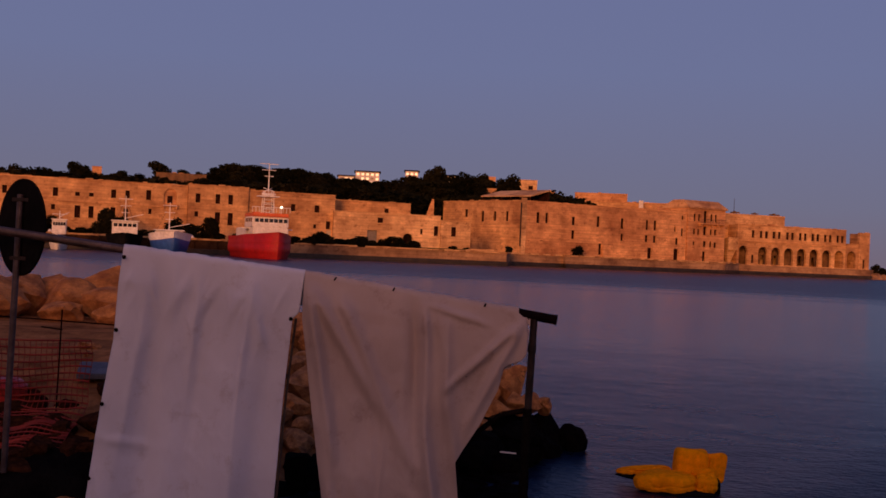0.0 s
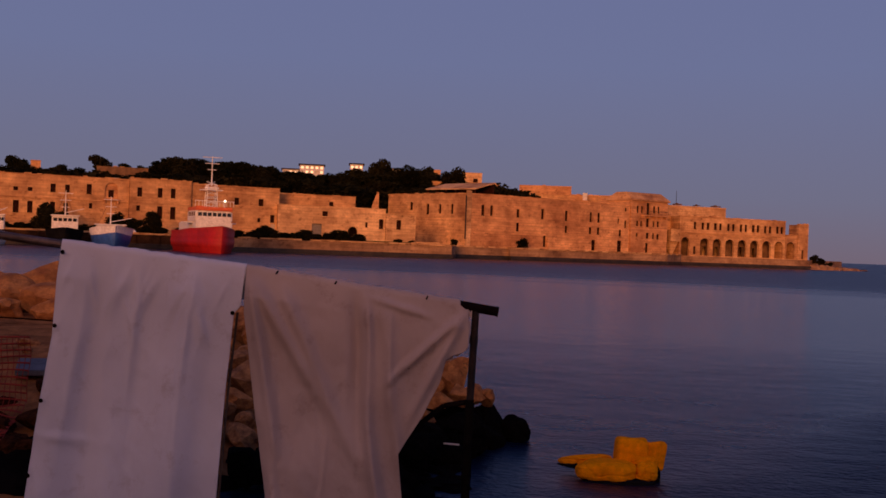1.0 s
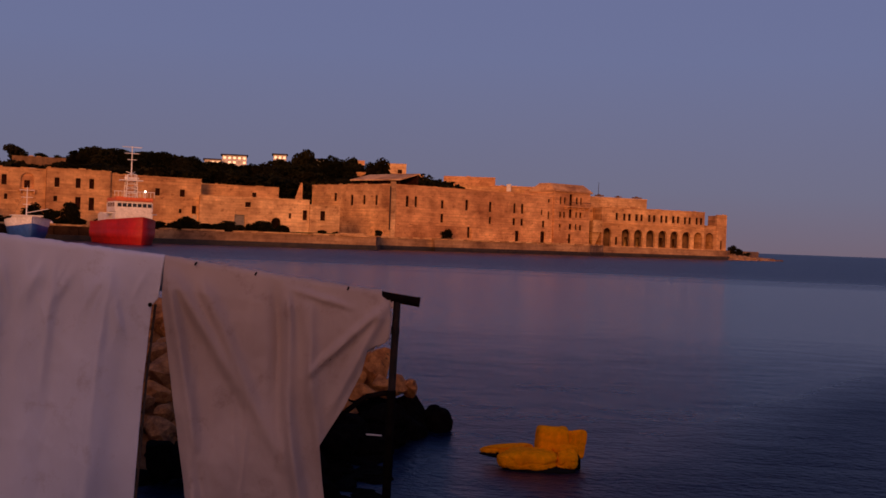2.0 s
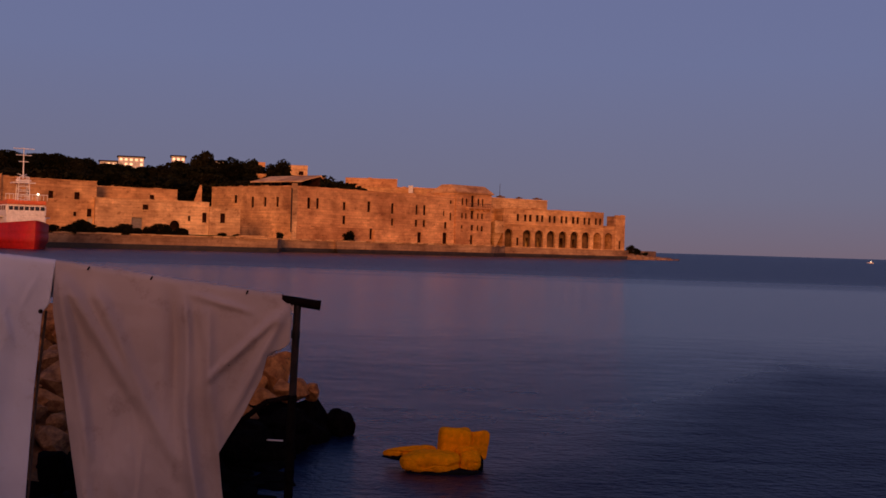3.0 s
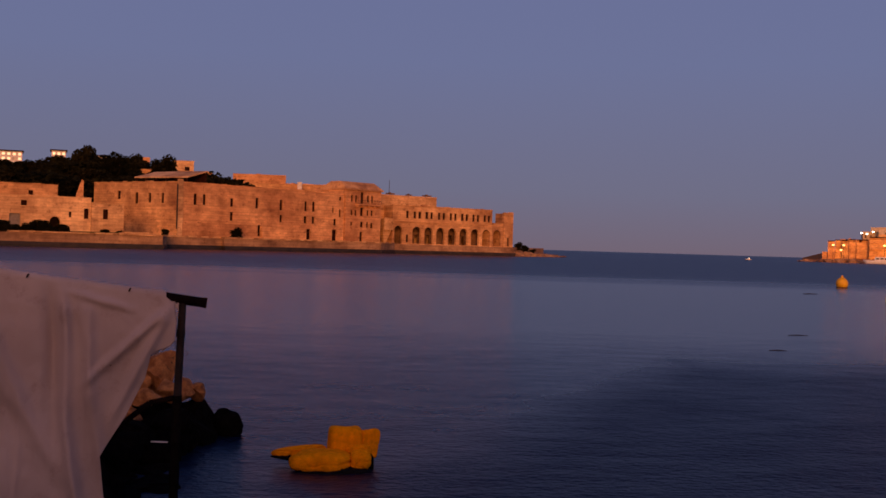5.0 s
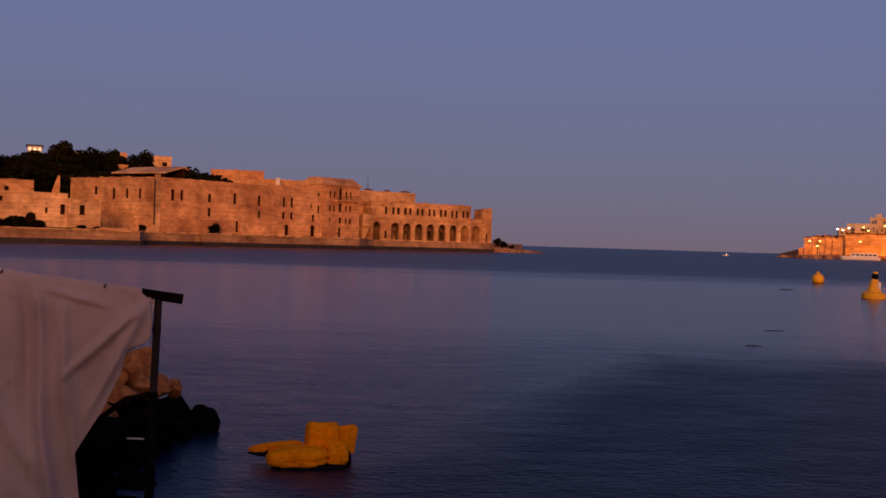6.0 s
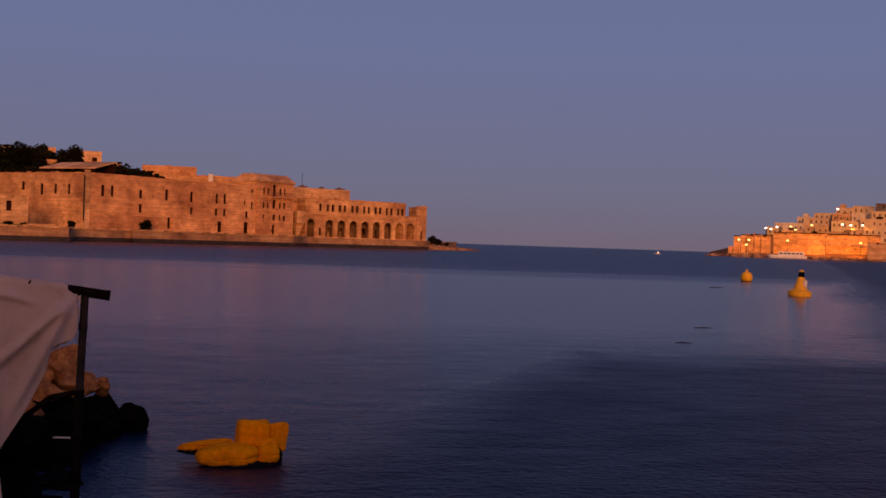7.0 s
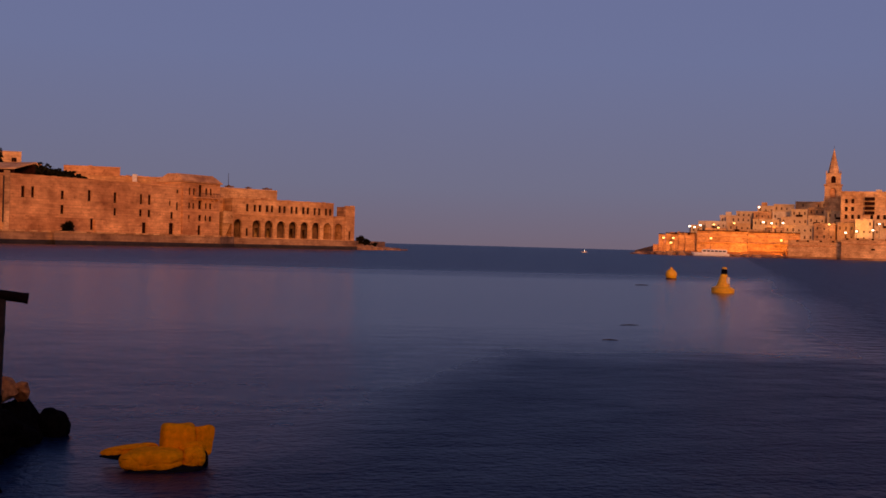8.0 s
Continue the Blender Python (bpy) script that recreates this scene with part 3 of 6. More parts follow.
part("base_course", boxed(22.0, 35.2, -0.3, -0.004, 2.4, 5.4, bevel=0.06), STONE_PINK, hospital)
part("drainpipe", tubed((-1.05, -0.45, 4.2), (-1.05, -0.45, 13.6), 0.15), IRON, hospital, "dark iron drainpipe")
part("pilaster", boxed(-0.8, 0.5, -0.35, -0.005, 2.4, 14.7, bevel=0.05), STONE_PALE, hospital)

tall = [(49.1, 49.8, 12.3, 14.0), (50.5, 51.2, 12.3, 14.0), (54.5, 55.3, 12.4, 14.1), (56.0, 56.7, 12.4, 14.1), (49.1, 49.8, 9.0, 10.4),
        (50.4, 51.1, 9.0, 10.4), (54.5, 55.2, 9.1, 10.5), (55.9, 56.7, 9.1, 10.5), (49.1, 49.8, 6.6, 7.4), (52.4, 53.4, 6.2, 7.6),
        (54.5, 55.2, 6.2, 7.6), (55.9, 56.8, 6.1, 7.4)]
house = building("hipped_house", "tall limestone house with a balcony and a hipped roof", on(D0, D1, 47.3, 0.4), on(D0, D1, 59.4, 0.4), 11, 2.4, 15.6,
                 shift(tall, -47.3), [(5.0, 6.1, 12.0, 14.8), (5.0, 6.1, 9.0, 11.1), (5.0, 6.0, 2.5, 5.1)], mat=STONE_PINK, roof=False)
bm = bmesh.new()
vs = [bm.verts.new(c) for c in ((-0.3, -0.45, 15.5), (12.5, -0.45, 15.5), (12.5, 9.0, 15.5), (-0.3, 9.0, 15.5), (0.1, 2.0, 17.3), (11.5, 2.0, 17.3), (11.5, 5.5, 17.3), (0.1, 5.5, 17.3),
                                  (-0.3, -0.45, 15.2), (12.5, -0.45, 15.2), (12.5, 9.0, 15.2), (-0.3, 9.0, 15.2))]
for f in ((0, 1, 5, 4), (1, 2, 6, 5), (2, 3, 7, 6), (3, 0, 4, 7), (4, 5, 6, 7), (8, 9, 1, 0), (9, 10, 2, 1), (10, 11, 3, 2), (11, 8, 0, 3), (8, 9, 10, 11)):
    bm.faces.new([vs[i] for i in f])
part("roof", bm, STONE, house, "hipped stone roof")
balcony = part("balcony", boxed(3.2, 11.2, -1.1, -0.005, 11.6, 11.85), STONE_PINK, house, "narrow stone balcony with an iron rail")
part("handrail", tubed((3.2, -1.05, 12.8), (11.2, -1.05, 12.8), 0.05, sides=6), IRON, balcony)
for k in range(17):
    part("baluster", tubed((3.2 + 0.5 * k, -1.05, 11.85), (3.2 + 0.5 * k, -1.05, 12.8), 0.03, sides=5), IRON, balcony)
for k in range(5):
    part("bracket", boxed(3.4 + 1.85 * k, 3.7 + 1.85 * k, -0.9, -0.005, 11.1, 11.6, bevel=0.06), STONE_PINK, balcony)

# arcade building
F0, F1 = on(E0, E1, -3.7), on(E0, E1, 28.4)
up = [(0.4, 1.2, 9.2, 11.0), (2.7, 3.5, 9.2, 10.9), (4.2, 5.1, 9.2, 10.9), (6.4, 7.3, 9.2, 10.9), (8.0, 8.8, 9.2, 10.9), (10.4, 11.2, 9.1, 10.9),
      (11.9, 12.7, 9.1, 10.9), (14.2, 15.0, 9.1, 10.9), (15.7, 16.5, 9.1, 10.9), (17.9, 18.8, 9.1, 10.9), (19.4, 20.3, 9.1, 10.9), (21.7, 22.5, 9.0, 10.8),
      (23.2, 24.0, 9.0, 10.8), (25.5, 26.3, 9.0, 10.8), (26.9, 27.7, 9.0, 10.8), (0.5, 1.2, 2.9, 4.9)]
arch = [(-3.1, -0.7, 1.0, 7.1)] + [(2.45 + 3.78 * k, 5.1 + 3.78 * k, 2.65, 7.0) for k in range(7)]
arcade = building("arcade_building", "limestone waterfront building with an open arcade below paired windows", F0, F1, 13, 0.0, 12.2,
                  shift(up, 3.7), [], shift(arch, 3.7), mat=STONE)
# shade behind the arches is painted in: dark brown inner wall and ceiling
part("inner_wall", wall_bm(30.4, 0.6, 8.0, 0.4, [(9.2, 10.2, 2.7, 5.0), (13.0, 14.0, 2.7, 5.0), (20.3, 21.5, 2.7, 5.2), (24.5, 25.4, 2.7, 5.0)]), PLASTER_DARK, arcade,
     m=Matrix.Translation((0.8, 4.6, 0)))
part("arcade_floor", boxed(3.6, 31.3, 0.71, 4.59, 2.2, 2.6), QUAY, arcade)
part("ceiling_slab", boxed(0.8, 31.3, 0.71, 4.59, 7.3, 7.8), PLASTER_DARK, arcade)
for k in range(8):
    part("plinth", boxed(5.0 + 3.78 * k - 0.25 if k else 3.3, 6.0 + 3.78 * k + 0.15 if k < 7 else 32.0, -0.12, -0.004, 2.35, 2.6, bevel=0.03), STONE_PALE, arcade)
part("cornice", boxed(-0.1, 32.1, -0.22, -0.004, 8.05, 8.3, bevel=0.05), STONE, arcade)
part("roof_clutter", box(boxed(12, 13.4, 4, 5.2, 11.7, 12.9), 20, 20.8, 4, 5, 11.7, 12.7), STONE_PINK, arcade)
G0 = on(E0, E1, 28.45)
building("end_wall", "low limestone wall bay pierced by the last arch", G0, on(E0, E1, 32.3), 6, 0.0, 8.7, [], [], [(0.45, 3.1, 2.65, 7.0)], mat=STONE)
building("end_tower", "square limestone tower at the end of the arcade", on(E0, E1, 32.35, 0.2), on(E0, E1, 35.6, 0.2), 3.8, 0.0, 11.6,
         [(1.3, 1.9, 2.7, 5.0)], mat=STONE)
building("upper_block", "pale upper storey set back behind the arcade roof", on(E0, E1, -5.8, -9), on(E0, E1, 16.2, -9), 8, 2.4, 15.1, mat=STONE_PALE)
for u, w, h in ((0.5, 3.2, 0.2), (6.4, 2.2, 0.35), (12.6, 1.6, 0.25), (18.0, 2.6, 0.3)):
    bm = boxed(0, w, 0, 1.2, 0, h, bevel=0.08)
    box(bm, w * 0.3, w * 0.55, 0.2, 0.9, h, h + 0.2, bevel=0.05)
    solid("roof_tank", bm, PLASTER_DARK, "dark tank and debris on the flat roof", "tank", along(on(E0, E1, -5.8, -9.2), on(E0, E1, 16.2, -9.2)) @ Matrix.Translation((u, 0.0, 15.42)))
building("link_wing", "shaded link between the tall house and the arcade", on(E0, E1, -7.8, -4), on(E0, E1, -3.8, -4), 9, 2.4, 12.5, mat=STONE)
bay = building("bay_turret", "small projecting stone bay carried on a tapered corbel", on(E0, E1, -6.6, 0.6), on(E0, E1, -3.8, 0.6), 4.6, 5.9, 8.7, mat=STONE_PALE)
bm = bmesh.new()
bmesh.ops.create_cone(bm, cap_ends=True, segments=4, radius1=0.5, radius2=1.8, depth=3.2,
                      matrix=Matrix.Translation((1.4, 2.0, 4.29)) @ Matrix.Rotation(radians(45), 4, "Z"))
part("corbel", bm, STONE_PALE, bay)
part("footing", boxed(0.9, 1.9, 1.4, 2.6, 2.4, 2.9), STONE_PALE, bay)
mast_pole = solid("flagpole", tubed((0, 0, 0), (0, 0, 4.5), 0.09, 0.05), IRON, "thin dark pole on the roof", "pole", Matrix.Translation((*on(E0, E1, 1.5, -10), 14.6)))

# open shed on the hospital roof
shed = thing("roof_shed", "open shed with a sloping pale roof on the hospital roof", "shed", along(C0, C1) @ Matrix.Translation((11.5, 1.5, 0)))
bm = bmesh.new()
vs = [bm.verts.new(c) for c in ((0, 0, 15.4), (16.5, 0, 15.3), (16.5, 6, 16.9), (0, 6, 16.9), (0, 0, 15.15), (16.5, 0, 15.05), (16.5, 6, 16.65), (0, 6, 16.65))]
for f in ((0, 1, 2, 3), (4, 5, 6, 7), (0, 1, 5, 4), (1, 2, 6, 5), (2, 3, 7, 6), (3, 0, 4, 7)):
    bm.faces.new([vs[i] for i in f])
part("roof", bm, STONE_PALE, shed)
part("back_wall", boxed(0.2, 16.3, 5.4, 5.8, 13.2, 16.6), OPENING, shed)
for k in range(6):
    part("post", boxed(0.3 + 3.1 * k, 0.6 + 3.1 * k, 0.2, 0.5, 13.2, 15.15), OPENING, shed)

# fort and houses on the hill
def hill_block(name, label, az0, az1, d, el, mat, base=None, windows=()):
    p, q = polar(az0, d), polar(az1, d)
    z0 = base if base is not None else min(hill_height(p.x, p.y), hill_height(q.x, q.y)) - 1
    return building(name, label, (p.x, p.y), (q.x, q.y), 9, z0, height_at(el, d), windows, mat=mat)


hill_block("fort_wall", "sunlit limestone fort building on the hill", -11.55, -11.2, 335, 3.86, STONE_PINK)
hill_block("fort_wall", "sunlit limestone fort building on the hill", -10.9, -10.2, 338, 3.66, STONE_PINK)
hill_block("fort_wall", "lower limestone fort building with one dark window", -10.15, -9.1, 325, 3.78, STONE_PALE, windows=[(3.5, 4.8, 20.6, 22.2)])
hill_block("fort_wall", "low fort parapet on the hillside", -12.6, -8.2, 305, 3.28, STONE)
hill_block("fort_wall", "long limestone fort wall behind the hospital", -7.2, -4.6, 335, 3.26, STONE_PINK)
hill_block("fort_wall", "long limestone fort wall behind the hospital", -4.6, -2.3, 332, 2.86, STONE_PINK, windows=[(3, 3.9, 16.2, 17.6), (8, 8.9, 16.2, 17.6)])
hill_block("fort_wall", "long limestone fort wall behind the hospital", -6.4, -1.6, 318, 2.82, STONE)
hill_block("hilltop_hut", "small square limestone hut among the trees", -31.0, -30.55, 262, 3.36, STONE_PINK)
# this house's shadowed look is put into its dark brown tone
hill_block("hilltop_hut", "low stone house with a pitched roof among the trees", -28.0, -25.6, 258, 3.25, PLASTER_DARK)
WHITE_WALL = surface("white_render", (0.60, 0.53, 0.46), (0.78, 0.71, 0.64), 0.3, 0.8)
hut = hill_block("rooftop_room", "small white room on the roof", -4.02, -3.8, 310, 2.95, WHITE_WALL)

PANE = unit(boxed(0, 1, 0, 0.08, 0, 1), LIT_WINDOW)


def lit_house(az0, az1, d, el0, el1, cols, rows, seed):
    p, q = polar(az0, d), polar(az1, d)
    length, z1 = math.dist(p, q), height_at(el1, d)
    z0, zb = height_at(el0, d), hill_height(p.x, p.y) - 0.5
    cw, rh = length / cols, (z1 - z0) / rows
    rng = random.Random(seed)
    holes = [(i * cw + 0.25 * cw, (i + 1) * cw - 0.22 * cw, z0 + j * rh + 0.2 * rh, z0 + (j + 1) * rh - 0.3 * rh) for i in range(cols) for j in range(rows)]
    top = thing("apartment_block", "pale apartment block with lit windows behind the trees", "building", along(p, q))
    part("wall", wall_bm(length, zb, z1, 0.5, holes), WHITE_WALL, top)
    part("core", boxed(0, length, 0.9, 9, zb, z1 - 0.05), WHITE_WALL, top)
    part("roof", boxed(-0.5, length + 0.5, -0.6, 9.4, z1 + 0.01, z1 + 0.35), OPENING, top)
    for h in holes:
        if rng.random() < 0.8:
            part("lit_window", PANE, None, top, "", Matrix.Translation((h[0], 0.4, h[2])) @ Matrix.Diagonal((h[1] - h[0], 1, h[3] - h[2], 1)))


lit_house(-18.25, -17.05, 420, 3.2, 3.86, 5, 3, 1)
lit_house(-19.1, -18.3, 425, 3.2, 3.6, 3, 2, 2)
lit_house(-15.75, -15.1, 425, 3.5, 4.0, 3, 2, 3)
lit_house(-14.2, -13.2, 425, 3.45, 3.84, 3, 1, 4)


# ---- trees ----
def tree(seed, tall, wide, mat, trunk=0.35):
    """A tapered trunk with limbs and a crown of many small leaf clumps, ragged and with gaps."""
    rng = random.Random(seed)
    top = thing("tree", "dark evergreen tree with a ragged crown", "tree", group="hillside trees")
    bm = bmesh.new()
    tube(bm, (0, 0, -0.6), (0, 0, tall * 0.55), 0.05 * tall, 0.025 * tall, 7)
    centres = []
    for k in range(9):
        a, r = rng.uniform(0, 2 * math.pi), wide * rng.uniform(0.1, 0.62)
        c = Vector((math.cos(a) * r, math.sin(a) * r, tall * rng.uniform(0.2, 0.84)))
        centres.append((c, wide * rng.uniform(0.28, 0.48)))
        tube(bm, (0, 0, tall * rng.uniform(0.1, 0.3)), c, 0.014 * tall, 0.006 * tall, 5)
    centres += [(Vector((0, 0, tall * 0.55)), wide * 0.55), (Vector((0, 0, tall * 0.3)), wide * 0.6)]
    part("trunk", bm, BARK, top)
    verts, faces = [], []
    for c, r in centres:
        for _ in range(int(240 * (r / wide / 0.4) ** 2)):
            d = Vector((rng.gauss(0, 1), rng.gauss(0, 1), rng.gauss(0, 1))).normalized()
            p = c + Vector((d.x, d.y, d.z * 0.75)) * r * rng.uniform(0.45, 1.08)
            s = wide * rng.uniform(0.04, 0.10)
            a = Vector((rng.gauss(0, 1), rng.gauss(0, 1), rng.gauss(0, 1))).normalized()
            b = a.orthogonal().normalized()
            n = len(verts)
            verts += [p + a * s, p + b * s * 0.8, p - a * s, p - b * s * 0.8]
            faces.append((n, n + 1, n + 2, n + 3))
    data = bpy.data.meshes.new("crown")
    data.from_pydata(verts, [], faces)
    data.materials.append(mat)
    part("crown", data, None, top)
    return top


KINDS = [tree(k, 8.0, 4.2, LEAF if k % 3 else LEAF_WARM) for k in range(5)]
used = set()


def plant(az, el, d, width=1.0, kind=0, label="", base=None):
    """A tree whose top stands at that angle above the eye; its foot is on the hill."""
    p = polar(az, d)
    z = hill_height(p.x, p.y) if base is None else base
    s = max((height_at(el, d) - z) / 7.6, 0.12)
    src = KINDS[kind % 5]
    m = Matrix.Translation((p.x, p.y, z - 0.9 * s)) @ Matrix.Rotation(az * 3.1, 4, "Z")
    if kind % 5 in used:
        ob = copy_thing(src, m)
    else:
        used.add(kind % 5)
        ob = src
        ob.matrix_basis = m
    ob.scale = (s * width, s * width, s)
    if label:
        ob["label"] = label
    return ob


singles = [(-34.9, 3.35, 250, 0.9), (-33.3, 3.35, 250, 1.4), (-31.45, 3.78, 262, 1.15), (-32.6, 2.95, 255, 1.5), (-29.6, 3.35, 262, 1.2), (-27.65, 3.88, 272, 1.25),
           (-26.7, 3.55, 270, 1.2), (-25.7, 3.6, 268, 1.1), (-24.3, 3.85, 272, 1.0), (-23.0, 4.0, 275, 0.9), (-14.57, 4.45, 330, 0.75), (-14.2, 4.15, 331, 0.9), (-12.3, 4.4, 320, 0.85), (-11.8, 4.1, 318, 0.9),
           (-12.9, 4.25, 318, 0.8), (-10.75, 4.15, 300, 0.8), (-10.5, 3.95, 301, 0.8), (-8.55, 3.42, 296, 1.2), (-7.5, 3.4, 297, 1.3), (-7.2, 3.2, 297, 1.4), (-7.95, 3.5, 300, 1.3), (-8.4, 3.3, 298, 1.3), (-13.6, 3.9, 320, 1.0), (-19.5, 3.4, 300, 1.2), (-18.7, 3.45, 335, 1.1), (-17.9, 3.38, 338, 1.3), (-17.1, 3.45, 335, 1.2), (-16.5, 3.62, 335, 0.9), (-15.5, 3.55, 340, 1.2), (-14.9, 3.62, 338, 1.1), (-13.9, 3.6, 335, 1.3)]
for k, (az, el, d, w) in enumerate(singles):
    plant(az, el, d, w, k)
rng = random.Random(5)
for k in range(80):
    az = -25.5 + 14.2 * (k + rng.random()) / 80
    plant(az, 2.75 + 0.55 * rng.random(), rng.uniform(246, 262) + max(0, az + 21) * 3.6, rng.uniform(1.2, 2.0), k, "dark evergreen bush on the slope")
for k in range(96):
    az = -25.2 + 13.6 * (k + rng.random()) / 96
    el = float(np.interp(az, [-25, -22, -20, -19, -17, -15, -12], [3.82, 3.84, 3.72, 3.42, 3.4, 3.62, 3.8]))
    plant(az, el + 0.22 - rng.random() * 0.6, rng.uniform(262, 305) + (az + 25) * 2.2, rng.uniform(1.1, 1.8), k)
for k in range(40):
    az = -37 + 12.5 * (k + rng.random()) / 40
    plant(az, 3.0 + rng.random() * 0.2, rng.uniform(242, 262), rng.uniform(1.6, 2.4), k, "low dark scrub bush on the hillside")

# shrubs along the quay
for k, (az, d, tall, w) in enumerate([(-30.3, 205, 5.2, 0.9), (-29.6, 206, 3.9, 1.0), (-27.0, 206, 4.7, 0.9), (-25.2, 207, 5.1, 0.8), (-26.2, 206, 3.2, 1.1), (-33, 204, 3.4, 1.2),
                                      (-19.95, 209, 2.9, 1.1), (-6.9, 249, 3.1, 1.1)] + [(-20.6 + 0.55 * i, 208 + i * 0.9, 1.6 + 0.5 * (i % 3), 1.7) for i in range(11)]
                                     + [(-13.2, 222, 1.2, 1.8), (-12.6, 223, 1.0, 1.8), (-10.4, 241, 1.8, 1.2), (-12.0, 226, 0.9, 2.0)] + [(-20.3 + 0.5 * i, 207.2 + i * 0.9, 1.3 + 0.3 * (i % 2), 2.0) for i in range(10)]):
    plant(az, math.degrees(math.atan2(2.4 + tall - 2.2, d)), d, w, k, "dark rounded shrub on the quay", 2.45)
for k in range(30):
    az = -34.0 + 0.44 * k if k < 22 else -24.0 + 0.4 * (k - 22)
    plant(az, math.degrees(math.atan2(0.2 + 1.2 + 0.8 * (k * 7 % 5) / 5, 205.5)), 205.5 + (k % 3), 1.7, k, "low dark scrub along the quay's edge", 2.45)
for k, (az, d, tall, w) in enumerate([(7.15, 315, 3.6, 0.9), (7.5, 317.5, 2.8, 1.1), (7.8, 320, 1.9, 1.3)]):
    plant(az, math.degrees(math.atan2(0.6 + tall - 2.2, d)), d, w, k, "dark bush on the rocky spit", 0.6)
steps = thing("quay_steps", "broad worn stone steps on the quay corner", "steps", along((-50.3, 208.6), (-40.6, 215.1)))
for k, (y0, y1, z0, z1) in enumerate(((-0.3, 2.6, 2.46, 2.70), (0.4, 2.6, 2.705, 2.93), (1.1, 2.6, 2.935, 3.14))):
    part("step", boxed(4.4 + 0.6 * k, 11.0 - 0.3 * k, y0, y1, z0, z1, bevel=0.04), STONE_PALE, steps)
ramp_wall = thing("ruined_stair_wall", "broken sloping stair wall between the roofs", "wall", along(polar(-14.6, 246)[:2], polar(-13.7, 246)[:2]))
bm = bmesh.new()
vs = [bm.verts.new(c) for c in ((0, 0, 9), (1.5, 0, 9), (1.5, 0, 13.5), (1.1, 0, 13.7), (0, 0, 10.4), (0, 0.6, 9), (1.5, 0.6, 9), (1.5, 0.6, 13.5), (1.1, 0.6, 13.7), (0, 0.6, 10.4))]
bm.faces.new(vs[:5]), bm.faces.new(list(reversed(vs[5:])))
for i in range(5):
    bm.faces.new((vs[i], vs[(i + 1) % 5], vs[5 + (i + 1) % 5], vs[5 + i]))
part("sloping_wall", bm, STONE_PINK, ramp_wall)
part("footing", boxed(-0.3, 2.6, -0.3, 0.9, 2.4, 9.0), STONE, ramp_wall)
solid("grass_bank", boxed(-0.2, 13.5, -6.5, -1.6, 2.452, 2.95, bevel=0.2), GRASS, "strip of short green grass before the store", "grass", along(B0, B1) @ Matrix.Translation((15.5, 0, 0)), kind="stuff")


# ---- ships ----
def hull_bm(length, beam, low, high, bow=0.35, rake=1.6, stern=0.8, blunt=0.62, sides=(0.35, 0.74, 0.9, 0.99, 1.03)):
    """A lofted hull: x runs from the bow (0) aft, z from below the water to the bulwark's sheer."""
    bm, rings = bmesh.new(), []
    for k in range(15):
        s = k / 14
        full = min(1.0, (s / bow) ** blunt) if s < bow else 1.0 - (1 - stern) * max(0, (s - 0.75) / 0.25) ** 2
        top = high + (low - high) * min(1, s / 0.55) ** 0.7
        ring = []
        for j, (zz, f) in enumerate(zip((-0.8, 0.0, 0.35, 0.75, 1.0), sides)):
            z = zz if j == 0 else zz * top
            x = s * length - rake * (1 - s) ** 3 * max(z, 0) / high
            ring.append((x, max(full * f * beam / 2, 0.06), z))
        rings.append([bm.verts.new((x, -y, z)) for x, y, z in reversed(ring)] + [bm.verts.new((x, y, z)) for x, y, z in ring])
    for a, b in zip(rings, rings[1:]):
        for i in range(len(a) - 1):
            bm.faces.new((a[i], a[i + 1], b[i + 1], b[i]))
        # deck a little below the bulwark
        bm.faces.new((a[1], a[-2], b[-2], b[1]))
    bm.faces.new(rings[-1])
    bm.faces.new(list(reversed(rings[0])))
    return bm


def ship_frame(bow, heading):
    return Matrix.Translation((*bow, 0)) @ Matrix.Rotation(math.atan2(-heading[1], -heading[0]), 4, "Z")


PORTHOLE = unit(boxed(-0.03, 0.03, 0, 1, 0, 1), GLASS_DARK)


def mast_of(parent, x, z0, z1, w, mat, arms=3):
    bm = bmesh.new()
    for a, b in ((-1, -1), (-1, 1), (1, -1), (1, 1)):
        tube(bm, (x + a * w, b * w, z0), (x + a * w * 0.8, b * w * 0.8, z0 + (z1 - z0) * 0.45), 0.09, sides=5)
    for k in range(6):
        z, f = z0 + (z1 - z0) * 0.45 * k / 5, w * (1 - 0.2 * k / 5)
        tube(bm, (x - f, -f, z), (x + f, f, z + 0.5), 0.045, sides=4), tube(bm, (x - f, f, z), (x + f, -f, z + 0.5), 0.045, sides=4)
        tube(bm, (x - f, -f, z), (x - f, f, z), 0.05, sides=4)
    tube(bm, (x, 0, z0 + (z1 - z0) * 0.42), (x, 0, z1), 0.11, 0.06, 6)
    mast = part("mast", bm, mat, parent)
    for k in range(arms):
        z = z1 - (z1 - z0) * (0.02 + 0.12 * k)
        part("crossarm", tubed((x, -1.5 + 0.4 * k, z), (x, 1.5 - 0.4 * k, z), 0.06, sides=5), mat, mast)
    return mast


